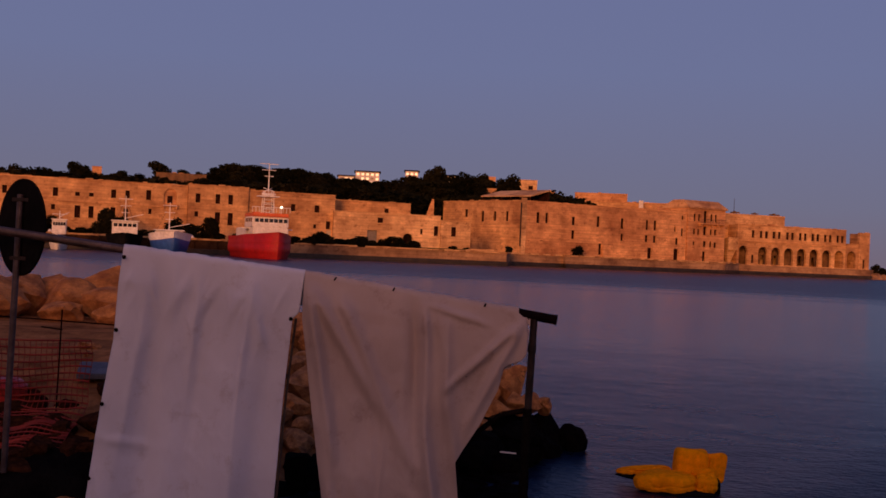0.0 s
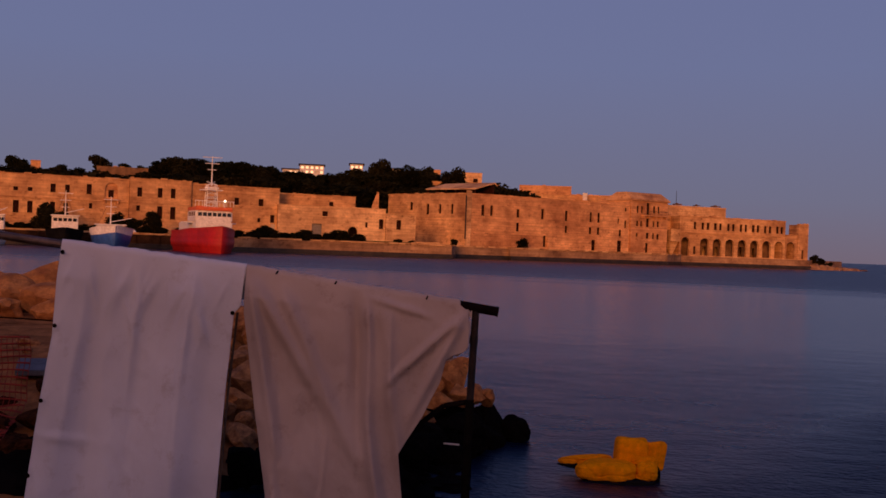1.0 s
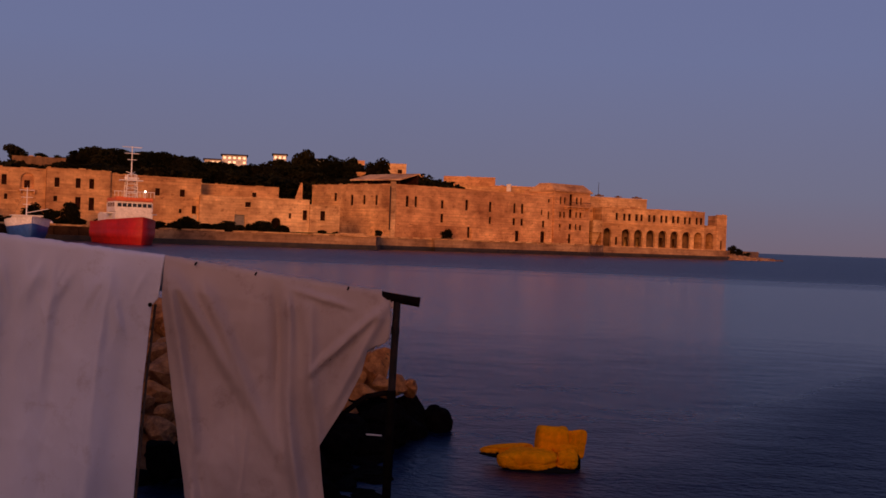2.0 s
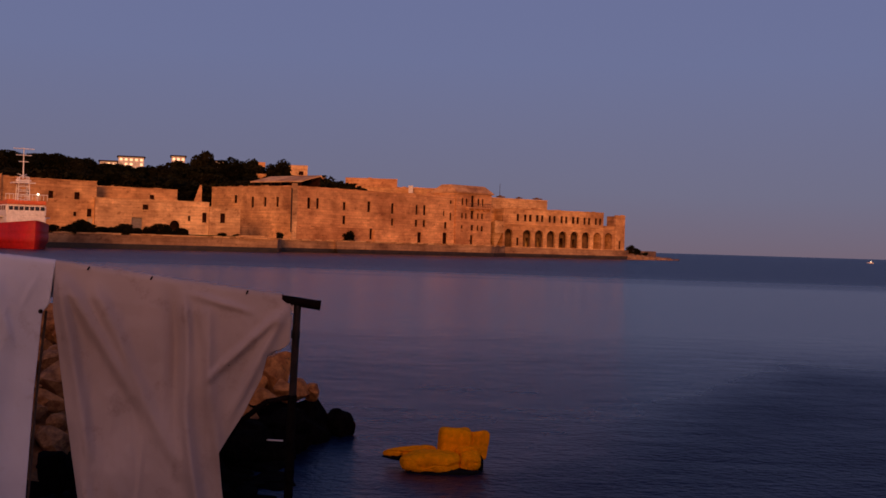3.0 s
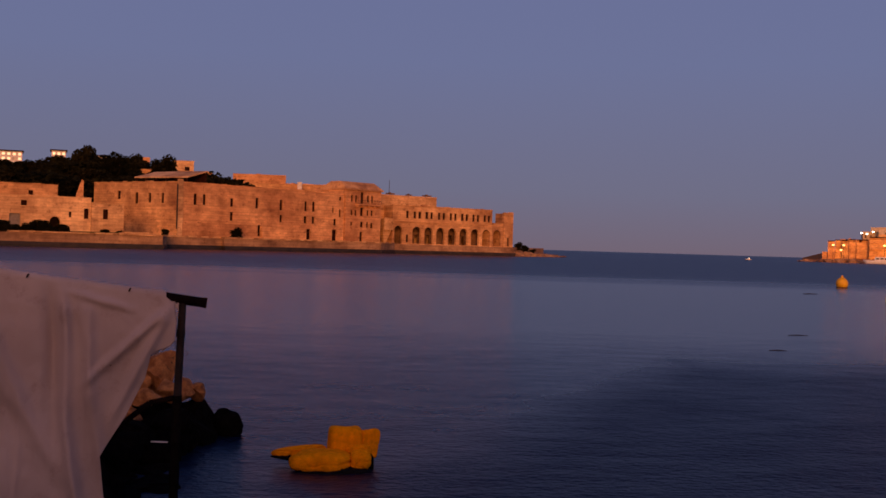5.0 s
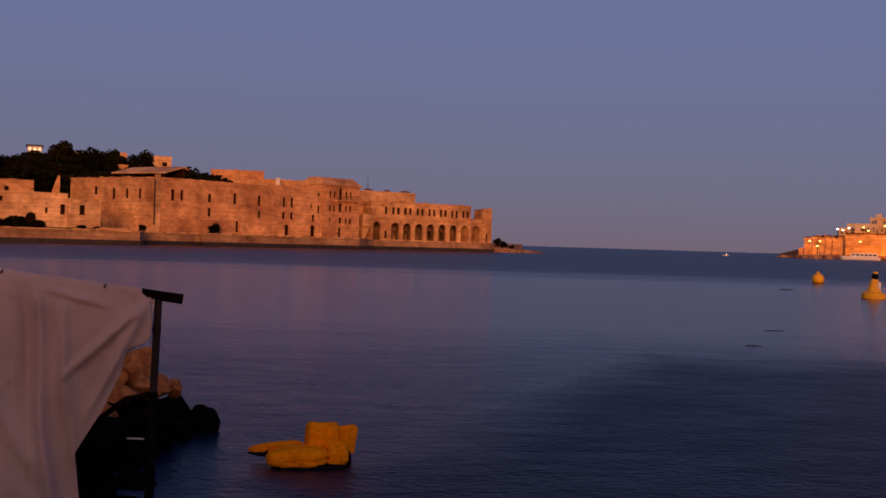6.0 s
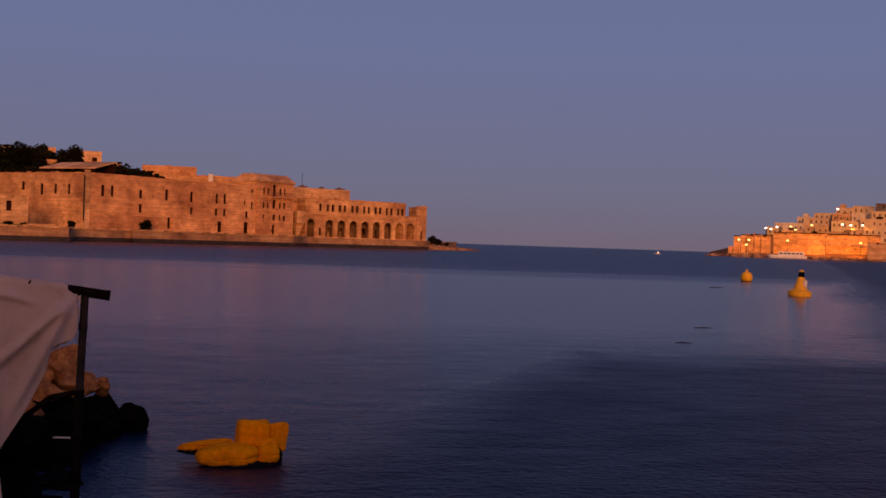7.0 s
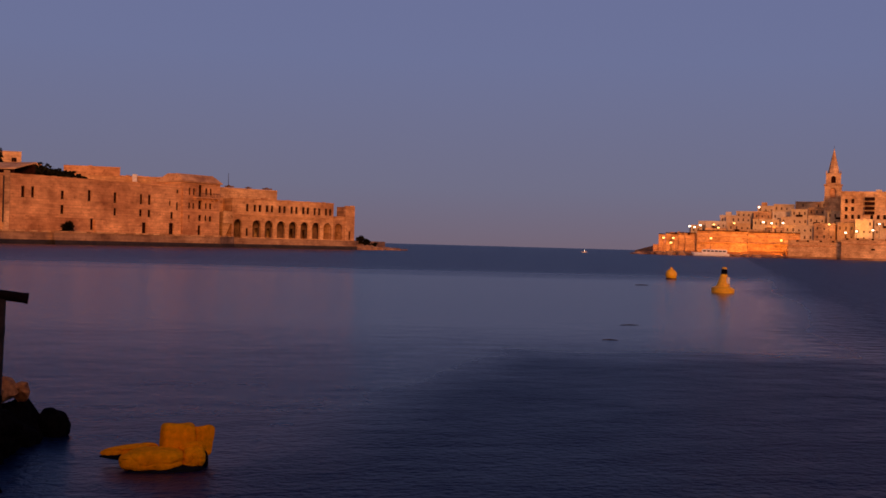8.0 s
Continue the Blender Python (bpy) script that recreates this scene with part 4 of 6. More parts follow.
red = thing("rescue_ship", "red-hulled ship with a white wheelhouse and orange roof, moored", "ship", ship_frame((-64.05, 158.65), (0.559, -0.829)))
hull = part("hull", hull_bm(25, 7.6, 3.4, 4.1, 0.32, 0.7, 0.8, 0.64, (0.5, 0.88, 0.95, 1.0, 1.0)), RED_PAINT, red, smooth=True)
part("rubbing_strake", hull_bm(25.2, 7.75, 2.6, 2.9, 0.32, 0.6, 0.8, 0.64, (0.5, 0.6, 0.97, 1.0, 0.97)), RED_PAINT, hull, smooth=True).matrix_basis = Matrix.Translation((0, 0, 0.1)) @ Matrix.Diagonal((1, 1.0, 0.86, 1))
part("foredeck_house", boxed(5.3, 20, -2.75, 2.75, 2.3, 4.75, bevel=0.15), WHITE_PAINT, red)
wheel = part("wheelhouse", boxed(5.6, 12.5, -2.8, 2.8, 4.7, 6.45, bevel=0.18), WHITE_PAINT, red, "white wheelhouse with a row of dark windows")
for k in range(7):
    part("window", PORTHOLE, None, wheel, "", Matrix.Translation((5.58, -2.55 + 0.74 * k, 5.6)) @ Matrix.Diagonal((1, 0.58, 0.55, 1)))
for side in (-1, 1):
    for k in range(4):
        part("window", PORTHOLE, None, wheel, "", Matrix.Translation((6.3 + 1.4 * k, side * 2.81, 5.6)) @ Matrix.Rotation(radians(90), 4, "Z") @ Matrix.Translation((0, -0.9, 0)) @ Matrix.Diagonal((1, 0.8, 0.62, 1)))
part("wheelhouse_roof", boxed(5.3, 12.9, -2.75, 2.75, 6.45, 7.0, bevel=0.12), ORANGE_PAINT, red, "orange wheelhouse roof")
part("bridge_wing", boxed(8.2, 11, -4.0, 4.0, 4.55, 4.7), WHITE_PAINT, red)
for k in range(12):
    part("stanchion", tubed((5.6, -2.9 + 0.53 * k, 7.1), (5.6, -2.9 + 0.53 * k, 7.9), 0.04, sides=5), WHITE_PAINT, red)
part("roof_rail", tubed((5.6, -3, 7.9), (5.6, 3, 7.9), 0.05, sides=5), WHITE_PAINT, red)
mast_of(red, 8.5, 6.95, 14.9, 0.85, WHITE_PAINT)
part("radar_platform", boxed(7.4, 9.6, -1.6, 1.6, 9.6, 9.75), WHITE_PAINT, red)
part("radar", boxed(8.0, 8.3, -1.1, 1.1, 9.9, 10.15, bevel=0.05), WHITE_PAINT, red)
bm = bmesh.new()
bmesh.ops.create_uvsphere(bm, u_segments=10, v_segments=6, radius=0.16, matrix=Matrix.Translation((5.3, -1.5, 8.0)))
part("deck_lamp", bm, LAMP_WHITE, red, "bright deck lamp")
part("lamp_post", tubed((5.4, -1.5, 7.0), (5.35, -1.5, 7.95), 0.06), WHITE_PAINT, red)
part("funnel", boxed(15, 17, -1.0, 1.0, 4.7, 7.4, bevel=0.2), ORANGE_PAINT, red)


def fishing_boat(label, bow, heading, length, beam, low, high, hull_mat, upper_mat, house, mast_top):
    top = thing("fishing_boat", label, "boat", ship_frame(bow, heading))
    part("hull", hull_bm(length, beam, low, high), hull_mat, top, smooth=True)
    up = hull_bm(length, beam * 1.03, low, high)
    bmesh.ops.delete(up, geom=[v for v in up.verts if v.co.z < 0.22 * low], context="VERTS")
    for v in up.verts:
        if v.co.z < 0.55 * low:
            v.co.z += 0.2 * low
        v.co.x, v.co.z = v.co.x - 0.08 * (1 - v.co.x / length), v.co.z * 1.02 + 0.05
    part("bulwark", up, upper_mat, top, smooth=True)
    x0, x1, z0, z1 = house
    cabin = part("cabin", boxed(x0, x1, -beam * 0.36, beam * 0.36, z0, z1, bevel=0.12), WHITE_PAINT, top)
    n = 5
    for k in range(n):
        part("window", PORTHOLE, None, cabin, "", Matrix.Translation((x0 - 0.02, beam * (-0.33 + 0.66 * (k + 0.1) / n), z1 - 0.85)) @ Matrix.Diagonal((1, beam * 0.66 / n * 0.78, 0.5, 1)))
    part("cabin_roof", boxed(x0 - 0.4, x1 + 0.3, -beam * 0.4, beam * 0.4, z1, z1 + 0.16, bevel=0.05), WHITE_PAINT, top)
    part("mast", tubed((x0 + 1, 0, z1), (x0 + 1, 0, mast_top), 0.1, 0.05), WHITE_PAINT, top)
    for k in range(3):
        part("crossarm", tubed((x0 + 1, -1.1 + 0.25 * k, mast_top - 0.5 - 1.1 * k), (x0 + 1, 1.1 - 0.25 * k, mast_top - 0.5 - 1.1 * k), 0.05, sides=5), WHITE_PAINT, top)
    part("boom", tubed((x0 + 1, 0, z1 + 0.5), (x0 - 1.2, -beam * 0.5, z1 + 1.2), 0.05), WHITE_PAINT, top)
    for s in (-1, 1):
        part("stay", tubed((x0 + 1, 0, mast_top - 0.3), (x1 + 1.5, s * beam * 0.4, z0), 0.025, sides=4), IRON, top)
    return top


fishing_boat("black-hulled fishing boat with a white cabin and mast", (-91.0, 161.8), (0.50, -0.866), 14, 5.5, 2.5, 3.0, BLACK_PAINT, BLACK_PAINT, (3.0, 8.0, 2.7, 4.9), 9.0)
blue = fishing_boat("blue and white wooden fishing boat with a tall mast", (-80.9, 158.4), (0.53, -0.848), 12, 5.9, 3.0, 3.5, BLUE_PAINT, WHITE_PAINT, (7.4, 9.4, 2.4, 3.7), 8.2)
fishing_boat("small white boat moored at the quay", (-98.6, 155.2), (0.5, -0.866), 8, 2.9, 1.8, 2.3, WHITE_PAINT, WHITE_PAINT, (2.5, 5.5, 2.4, 4.6), 6.0)
for k in range(5):
    bm = bmesh.new()
    blob(bm, (0, 0, 0.35), (0.35, 0.35, 0.4), 0.05, 1, 2, k)
    solid("mooring_float", bm, WHITE_PAINT, "pale round mooring float on the quay edge", "float", Matrix.Translation((-118 + 9.5 * k, 161.5 + 6.9 * k, 2.45)), group="mooring floats", smooth=True)

# ---- harbour floats ----
buoy = thing("navigation_buoy", "yellow navigation buoy with a dark lantern on top", "buoy", Matrix.Translation((26.7, 56.7, -0.12)) @ Matrix.Rotation(radians(3), 4, "Y"))
bm = bmesh.new()
for r0, r1, z0, z1 in ((0.5, 0.6, 0.0, 0.12), (0.6, 0.6, 0.12, 0.36), (0.6, 0.42, 0.36, 0.46)):
    tube(bm, (0, 0, z0), (0, 0, z1), r0, r1, 22)
part("float_ring", bm, YELLOW_PAINT, buoy)
part("tower", tubed((0, 0, 0.46), (0, 0, 1.12), 0.36, 0.17, 16), YELLOW_PAINT, buoy)
part("panel", boxed(0.04, 0.22, -0.30, -0.22, 0.62, 0.98, bevel=0.02), WHITE_PAINT, buoy, "white reflective panel")
lantern = part("lantern", tubed((0, 0, 1.12), (0, 0, 1.38), 0.13, 0.12, 10), BLACK_PAINT, buoy)
part("lantern_cap", tubed((0, 0, 1.40), (0, 0, 1.5), 0.16, 0.09, 10), YELLOW_PAINT, lantern)
for k in range(4):
    a = math.pi / 2 * k
    part("cage_bar", tubed((0.17 * math.cos(a), 0.17 * math.sin(a), 1.1), (0.14 * math.cos(a), 0.14 * math.sin(a), 1.42), 0.018, sides=5), BLACK_PAINT, lantern)
small = thing("mooring_buoy", "small rounded yellow mooring buoy", "buoy", Matrix.Translation((34.6, 82.6, -0.1)))
bm = bmesh.new()
blob(bm, (0, 0, 0.42), (0.44, 0.44, 0.46), 0.03, 1, 3)
part("body", bm, YELLOW_PAINT, small, smooth=True)
part("waterline_band", tubed((0, 0, 0.05), (0, 0, 0.16), 0.42, 0.43, 18), IRON, small)
part("top_eye", tubed((0, 0, 0.84), (0, 0, 1.02), 0.13, 0.06, 8), YELLOW_PAINT, small)
for (x, y), length, turn in (((25.9, 66.4), 1.1, 20), ((11.85, 31.2), 0.62, 8), ((9.4, 26.0), 0.4, -12)):
    bm = bmesh.new()
    thick = 0.014 if length < 1 else 0.04
    tube(bm, (-length / 2, 0, 0.0), (0, 0.04, 0.008), thick * 0.7, thick, 7), tube(bm, (0, 0.04, 0.008), (length / 2, 0, 0.0), thick, thick * 0.5, 7)
    solid("driftwood", bm, IRON, "dark stick of driftwood floating on the water", "driftwood", Matrix.Translation((x, y, 0)) @ Matrix.Rotation(radians(turn), 4, "Z"))
launch = thing("motorboat", "tiny white motorboat far out with a light", "boat", Matrix.Translation((180.9, 546.7, 0)) @ Matrix.Diagonal((0.6, 0.6, 0.6, 1)))
part("hull", hull_bm(4.2, 1.7, 0.5, 0.7), WHITE_PAINT, launch, smooth=True)
part("cabin", boxed(1.4, 2.9, -0.6, 0.6, 0.5, 1.3, bevel=0.1), WHITE_PAINT, launch)
part("lamp", boxed(1.9, 2.3, -0.2, 0.2, 1.45, 1.75, bevel=0.08), LAMP_WHITE, launch, "bright mast light")
part("lamp_post", tubed((2.1, 0, 1.25), (2.1, 0, 1.5), 0.05), WHITE_PAINT, launch)

# yellow inflatable, crumpled and half sunk
seat = thing("inflatable_seat", "crumpled yellow inflatable seat floating half sunk by the rocks", "inflatable", Matrix.Translation((-0.415, 11.2, 0.0)))


def cushion(centre, half, square=4.0, crease=0.05, seed=0, turn=0.0, lean=(0.0, 0.0), taper=0.0, droop=0.0):
    """A puffed vinyl chamber: a rounded box with dents, pinched creases and an uneven seam."""
    bm = bmesh.new()
    made = bmesh.ops.create_icosphere(bm, subdivisions=5, radius=1.0)
    spin = Matrix.Rotation(turn, 3, "Z")
    shift_by = Vector((seed * 3.17, seed * 1.3, seed * 0.7))
    for v in made["verts"]:
        n = v.co.normalized()
        p = n / (abs(n.x) ** square + abs(n.y) ** square + abs(n.z) ** square) ** (1 / square)
        dent = 0.10 * noise.noise(p * 0.9 + shift_by)
        pinch = sum(a * max(0.0, 1 - abs(noise.noise(p * f + shift_by * f)) / 0.13) ** 2 for a, f in ((1.0, 1.2), (0.55, 2.6)))
        p *= 1 + dent - crease * pinch
        k = 1 - taper * (0.5 - 0.5 * p.x)
        p = Vector((p.x * half[0], p.y * half[1] * k, p.z * half[2] * k - droop * (0.5 - 0.5 * p.x) ** 2))
        p.x += lean[0] * p.z
        p.y += lean[1] * p.z
        v.co = spin @ p + Vector(centre)
    return bm


part("seat_cushion", cushion((-0.03, -0.10, 0.085), (0.27, 0.22, 0.105), 3.2, 0.05, 1, 0.06), YELLOW_VINYL, seat, smooth=True)
part("backrest", cushion((0.165, 0.14, 0.20), (0.165, 0.14, 0.185), 6.0, 0.035, 2, 0.10, (0.04, 0.1)), YELLOW_VINYL, seat, smooth=True)
part("side_panel", cushion((0.395, 0.22, 0.20), (0.115, 0.05, 0.145), 7.0, 0.06, 3, 0.62, (0.30, 0.15)), YELLOW_VINYL, seat, smooth=True)
part("armrest", cushion((0.325, -0.10, 0.10), (0.105, 0.13, 0.10), 2.8, 0.20, 4, -0.15), YELLOW_VINYL, seat, smooth=True)
part("armrest_fold", cushion((0.30, 0.0, 0.185), (0.13, 0.07, 0.05), 2.4, 0.24, 9, 0.3), YELLOW_VINYL, seat, smooth=True)
part("side_flap", cushion((-0.24, -0.14, 0.075), (0.12, 0.14, 0.075), 2.8, 0.10, 6, 0.2), YELLOW_VINYL, seat, smooth=True)
part("collapsed_flap", cushion((-0.28, 0.16, 0.13), (0.26, 0.15, 0.07), 3.4, 0.22, 5, -0.1, (0, 0), 0.42, 0.03), YELLOW_VINYL, seat, smooth=True)
part("underside", cushion((0.06, -0.02, -0.01), (0.36, 0.29, 0.065), 4.0, 0.03, 7), BLACK_PAINT, seat, "black underside of the inflatable", smooth=True)
# black chambers under the flap and along the right side
part("flap_tip", cushion((-0.33, 0.12, 0.075), (0.22, 0.14, 0.055), 3.0, 0.08, 8, -0.1, (0, 0), 0.7, 0.0), BLACK_PAINT, seat, "black chamber under the collapsed flap", smooth=True)
part("torn_side", cushion((0.405, 0.12, 0.05), (0.035, 0.16, 0.08), 3.0, 0.05, 10, 0.2), BLACK_PAINT, seat, "black chamber along the inflatable's right side", smooth=True)

# ---- town across the channel ----
TOWN_D = 600.0
bm = bmesh.new()
rows = []
for d, k in ((588, 0.0), (606, 0.22), (640, 0.55), (690, 0.8), (760, 0.9)):
    ring = []
    for i in range(25):
        az = 20.9 + 17.0 * i / 24
        top = float(np.interp(az, [20.9, 22.2, 24.1, 25.6, 27.7, 29.4, 31, 34, 38], [0.6, 6, 12, 17, 21, 23, 26, 27, 26]))
        p = polar(az, d)
        ring.append(bm.verts.new((p.x, p.y, -0.6 if k == 0 and az < 21.0 else 1.2 + top * k)))
    rows.append(ring)
first = [bm.verts.new((v.co.x * 0.997, v.co.y * 0.997, -1.0)) for v in rows[0]]
for a, b in zip([first] + rows, rows):
    for i in range(24):
        bm.faces.new((a[i], a[i + 1], b[i + 1], b[i]))
solid("town_hill", bm, SHORE, "rocky peninsula under the town", "hill", kind="structure", smooth=True)
bm = bmesh.new()
for k in range(74):
    p = polar(20.95 + 0.1 * k + random.uniform(-0.05, 0.05), 586 + random.uniform(-3, 5), 0.3)
    blob(bm, p, (2.2, 2.2, (0.5 + 0.05 * min(k, 20) if k < 24 else 0.7) + 0.5 * (k * 5 % 7) / 7), 0.5, 1.3, 2, k)
solid("point_rocks", bm, QUAY, "low rocks at the tip of the peninsula", "rocks", kind="stuff")


def town_wall(name, label, az0, az1, d, z0, z1, mat, thick=3.0):
    p, q = polar(az0, d), polar(az1, d)
    top = thing(name, label, "fortification", along(p, q))
    length = math.dist(p, q)
    bm = bmesh.new()
    vs = [bm.verts.new(c) for c in ((0, -z1 * 0.08, z0), (length, -z1 * 0.08, z0), (length, thick, z0), (0, thick, z0), (0, 0.4, z1), (length, 0.4, z1), (length, thick, z1), (0, thick, z1))]
    for f in ((0, 1, 2, 3), (4, 5, 6, 7), (0, 1, 5, 4), (1, 2, 6, 5), (2, 3, 7, 6), (3, 0, 4, 7)):
        bm.faces.new([vs[i] for i in f])
    part("wall", bm, mat, top)
    part("parapet", boxed(0, length, 0.2, 1.0, z1 + 0.003, z1 + 1.0), mat, top)
    part("cordon", boxed(0, length, -0.15, 0.38, z1 - 1.9, z1 - 1.55), STONE_PINK, top)
    if z1 > 11:
        # a projecting walk halfway up the curtain wall, with a low broken parapet
        part("wall_walk", boxed(0, length, -1.5, -0.02, z1 * 0.58, z1 * 0.58 + 0.35, bevel=0.05), STONE_PINK, top)
        part("lower_cordon", boxed(0, length, -1.1, -0.3, z1 * 0.30, z1 * 0.30 + 0.3, bevel=0.05), STONE_PINK, top)
    if name in ("curtain_wall", "quay_house") and z1 > 9:
        # plain dark strip along the wall's top edge
        part("roof_strip", boxed(0, length, -0.3, 0.15, z1 + 1.02, z1 + 1.45), OPENING, top, "dark strip along the top")
    part("footing", boxed(0, length, -z1 * 0.08 - 0.8, -z1 * 0.08 - 0.01, z0 - 0.5, z0 + 1.5, bevel=0.1), QUAY, top)
    dice = random.Random(int(length * 10))
    u = dice.uniform(1, 4)
    while u < length - 2.5:
        # embrasures along the parapet and a few dark casemate mouths below them
        if z1 < 11:
            part("embrasure", boxed(u, u + 1.1, 0.12, 0.197, z1 + 0.25, z1 + 1.0), OPENING, top)
        if dice.random() < 0.35 and z1 > 9:
            part("casemate", boxed(u, u + 1.6, -0.14, 0.3, z1 * 0.42, z1 * 0.42 + 1.7), OPENING, top)
        if dice.random() < 0.4:
            part("merlon", boxed(u + 1.4, u + 2.6, 0.25, 0.95, z1 + 1.003, z1 + 1.003 + dice.uniform(0.2, 0.7)), mat, top)
        u += dice.uniform(3.5, 7)
    return top


town_wall("curtain_wall", "floodlit limestone curtain wall above the shore", 23.9, 26.3, 594, 0.5, 11.6, STONE)
town_wall("curtain_wall", "floodlit limestone curtain wall above the shore", 26.33, 28.75, 596, 0.5, 11.4, STONE)
town_wall("bastion", "sloping limestone bastion at the waterfront", 28.2, 30.6, 584, -0.5, 8.0, STONE_PALE)
town_wall("bastion", "tall limestone bastion at the waterfront", 30.63, 37.5, 580, -0.5, 9.4, STONE_PALE)
for az0, az1, d, z1 in ((21.8, 22.02, 591, 4.2), (22.05, 22.36, 592, 9.3), (22.38, 22.66, 594, 9.9), (22.69, 22.98, 593, 9.6), (23.0, 23.3, 595, 10.3), (23.33, 23.86, 596, 10.2)):
    town_wall("quay_house", "low stone house at the water's edge", az0, az1, d, 0.0, z1, STONE_PINK if z1 < 9.5 else STONE, 6.0)
town_wall("terrace_wall", "low stone terrace wall under the lamps", 22.6, 24.4, 604, 2.0, 10.8, STONE_PINK, 5.0)

HOUSE_MATS = [STONE_PALE, surface("cream_render", (0.55, 0.43, 0.28), (0.78, 0.65, 0.46), 0.2, 0.85), surface("sand_render", (0.46, 0.32, 0.18), (0.66, 0.49, 0.30), 0.2, 0.85),
              surface("yellowed_render", (0.52, 0.37, 0.19), (0.74, 0.56, 0.32), 0.25, 0.85), surface("ochre_render", (0.40, 0.25, 0.12), (0.58, 0.38, 0.20), 0.25, 0.85)]
SHUTTER_BROWN = surface("brown_shutters", (0.08, 0.045, 0.024), (0.20, 0.12, 0.065), 0.6, 0.8)
TOWN_WINDOW = unit(shutter_bm(), SHUTTER_BROWN)
rng = random.Random(11)


def town_house(az, width, d, z0, z1, mat, cols, floors):
    p = polar(az - math.degrees(width / 2 / d), d)
    q = polar(az + math.degrees(width / 2 / d), d)
    top = thing("town_house", "tall narrow limestone town house with rows of windows", "house", along(p, q) @ Matrix.Rotation(radians(rng.uniform(-9, 9)), 4, "Z"), group="town houses")
    rh = (z1 - z0) / floors
    holes = []
    for j in range(floors):
        for i in range(cols):
            u = width * (i + 0.5) / cols
            if rng.random() < 0.82:
                holes.append((u - 0.42, u + 0.42, z0 + j * rh + 0.3 * rh, z0 + j * rh + 0.3 * rh + rng.choice((1.1, 1.6, 1.6))))
    part("wall", wall_bm(width, z0, z1, 0.6, holes), mat, top)
    part("core", boxed(0.01, width - 0.01, 0.9, 12, z0, z1 - 0.3), mat, top)
    part("parapet", boxed(-0.15, width + 0.15, -0.2, 0.7, z1 + 0.003, z1 + 0.5), mat, top)
    if rng.random() < 0.3:
        u = rng.uniform(1, width - 4)
        part("roof_room", boxed(u, u + 3, 2, 6, z1 - 0.25, z1 + 2.4), HOUSE_MATS[rng.randrange(3)], top)
    for h in holes:
        part("window", TOWN_WINDOW, None, top, "", Matrix.Translation((h[0], 0.3, h[2])) @ Matrix.Diagonal((h[1] - h[0], 1, h[3] - h[2], 1)))
    if rng.random() < 0.5:
        part("balcony", boxed(width * 0.3, width * 0.7, -0.9, -0.005, z0 + rh * (floors - 1), z0 + rh * (floors - 1) + 1.1), OPENING, top)


for row, (d, frac, low) in enumerate(((612, 0.55, 9.0), (630, 0.74, 10.0), (650, 0.88, 12.0), (672, 1.0, 14.0))):
    az = 22.9 + 0.35 * row
    while az < 36.5:
        width = rng.uniform(7, 15)
        span = math.degrees(width / d)
        roof_el = float(np.interp(az, [22.1, 24.1, 25.6, 27.7, 29.4, 30.8, 32.3, 36], [0.95, 1.58, 2.02, 2.45, 2.62, 3.0, 3.12, 3.1]))
        z1 = 2.2 + (height_at(roof_el, d) - 2.2) * frac * rng.uniform(0.93, 1.03)
        if z1 - low > 4:
            town_house(az + span / 2, width, d + rng.uniform(-3, 3), low - 4, z1, HOUSE_MATS[rng.randrange(5)], max(2, int(width / 2.6)), max(2, int((z1 - low + 4) / 3.4)))
        az += span * rng.uniform(0.98, 1.12)

church = thing("church_tower", "limestone bell tower with a tall tapering spire", "church", along(polar(29.8, 640), polar(30.6, 640)))
base = part("tower_shaft", wall_bm(8.6, 14, height_at(3.3, 640), 0.8, [], [(2.8, 5.8, 32.5, 38.0)]), STONE_PALE, church)
part("tower_core", boxed(0.01, 8.59, 0.9, 8.6, 14, height_at(3.3, 640)), STONE_PINK, church)
z = height_at(3.3, 640)
part("cornice", boxed(-0.5, 9.1, -0.5, 9.1, z, z + 0.7, bevel=0.1), STONE_PALE, church)
part("belfry", wall_bm(7.6, z + 0.7, height_at(3.88, 640), 0.8, [], [(2.6, 5.0, z + 1.4, z + 5.2)]), STONE_PALE, church, m=Matrix.Translation((0.5, 0.5, 0)))
part("belfry_core", boxed(0.52, 8.08, 1.5, 8.1, z + 0.7, height_at(3.88, 640)), OPENING, church)
z = height_at(3.88, 640)
bm = bmesh.new()
bmesh.ops.create_cone(bm, cap_ends=True, segments=8, radius1=3.1, radius2=0.1, depth=13.6, matrix=Matrix.Translation((4.3, 4.3, z + 6.8)))
part("spire", bm, STONE_PALE, church)
for a in (0.7, 7.9):
    for b in (0.7, 7.9):
        part("pinnacle", tubed((a, b, z - 0.2), (a, b, z + 1.8), 0.45, 0.05, 4), STONE_PALE, church)
part("finial", tubed((4.3, 4.3, z + 13.4), (4.3, 4.3, z + 15.0), 0.12, 0.05), IRON, church)
block = building("apartment_house", "large stone apartment house with dark stacked balconies", tuple(polar(30.55, 622))[:2], tuple(polar(32.9, 622))[:2], 12, 8, 35.0,
                 [(2 + 3.1 * i, 3.4 + 3.1 * i, 13 + 4 * j, 15.2 + 4 * j) for i in range(7) for j in range(5) if i != 3 and not (j > 2 and i > 1)], mat=STONE_PALE)
for k in range(4):
    part("balcony", boxed(11.6, 16.4, -1.4, -0.01, 30.6 - 2.4 * k, 32.2 - 2.4 * k), OPENING, block, "dark enclosed balcony")

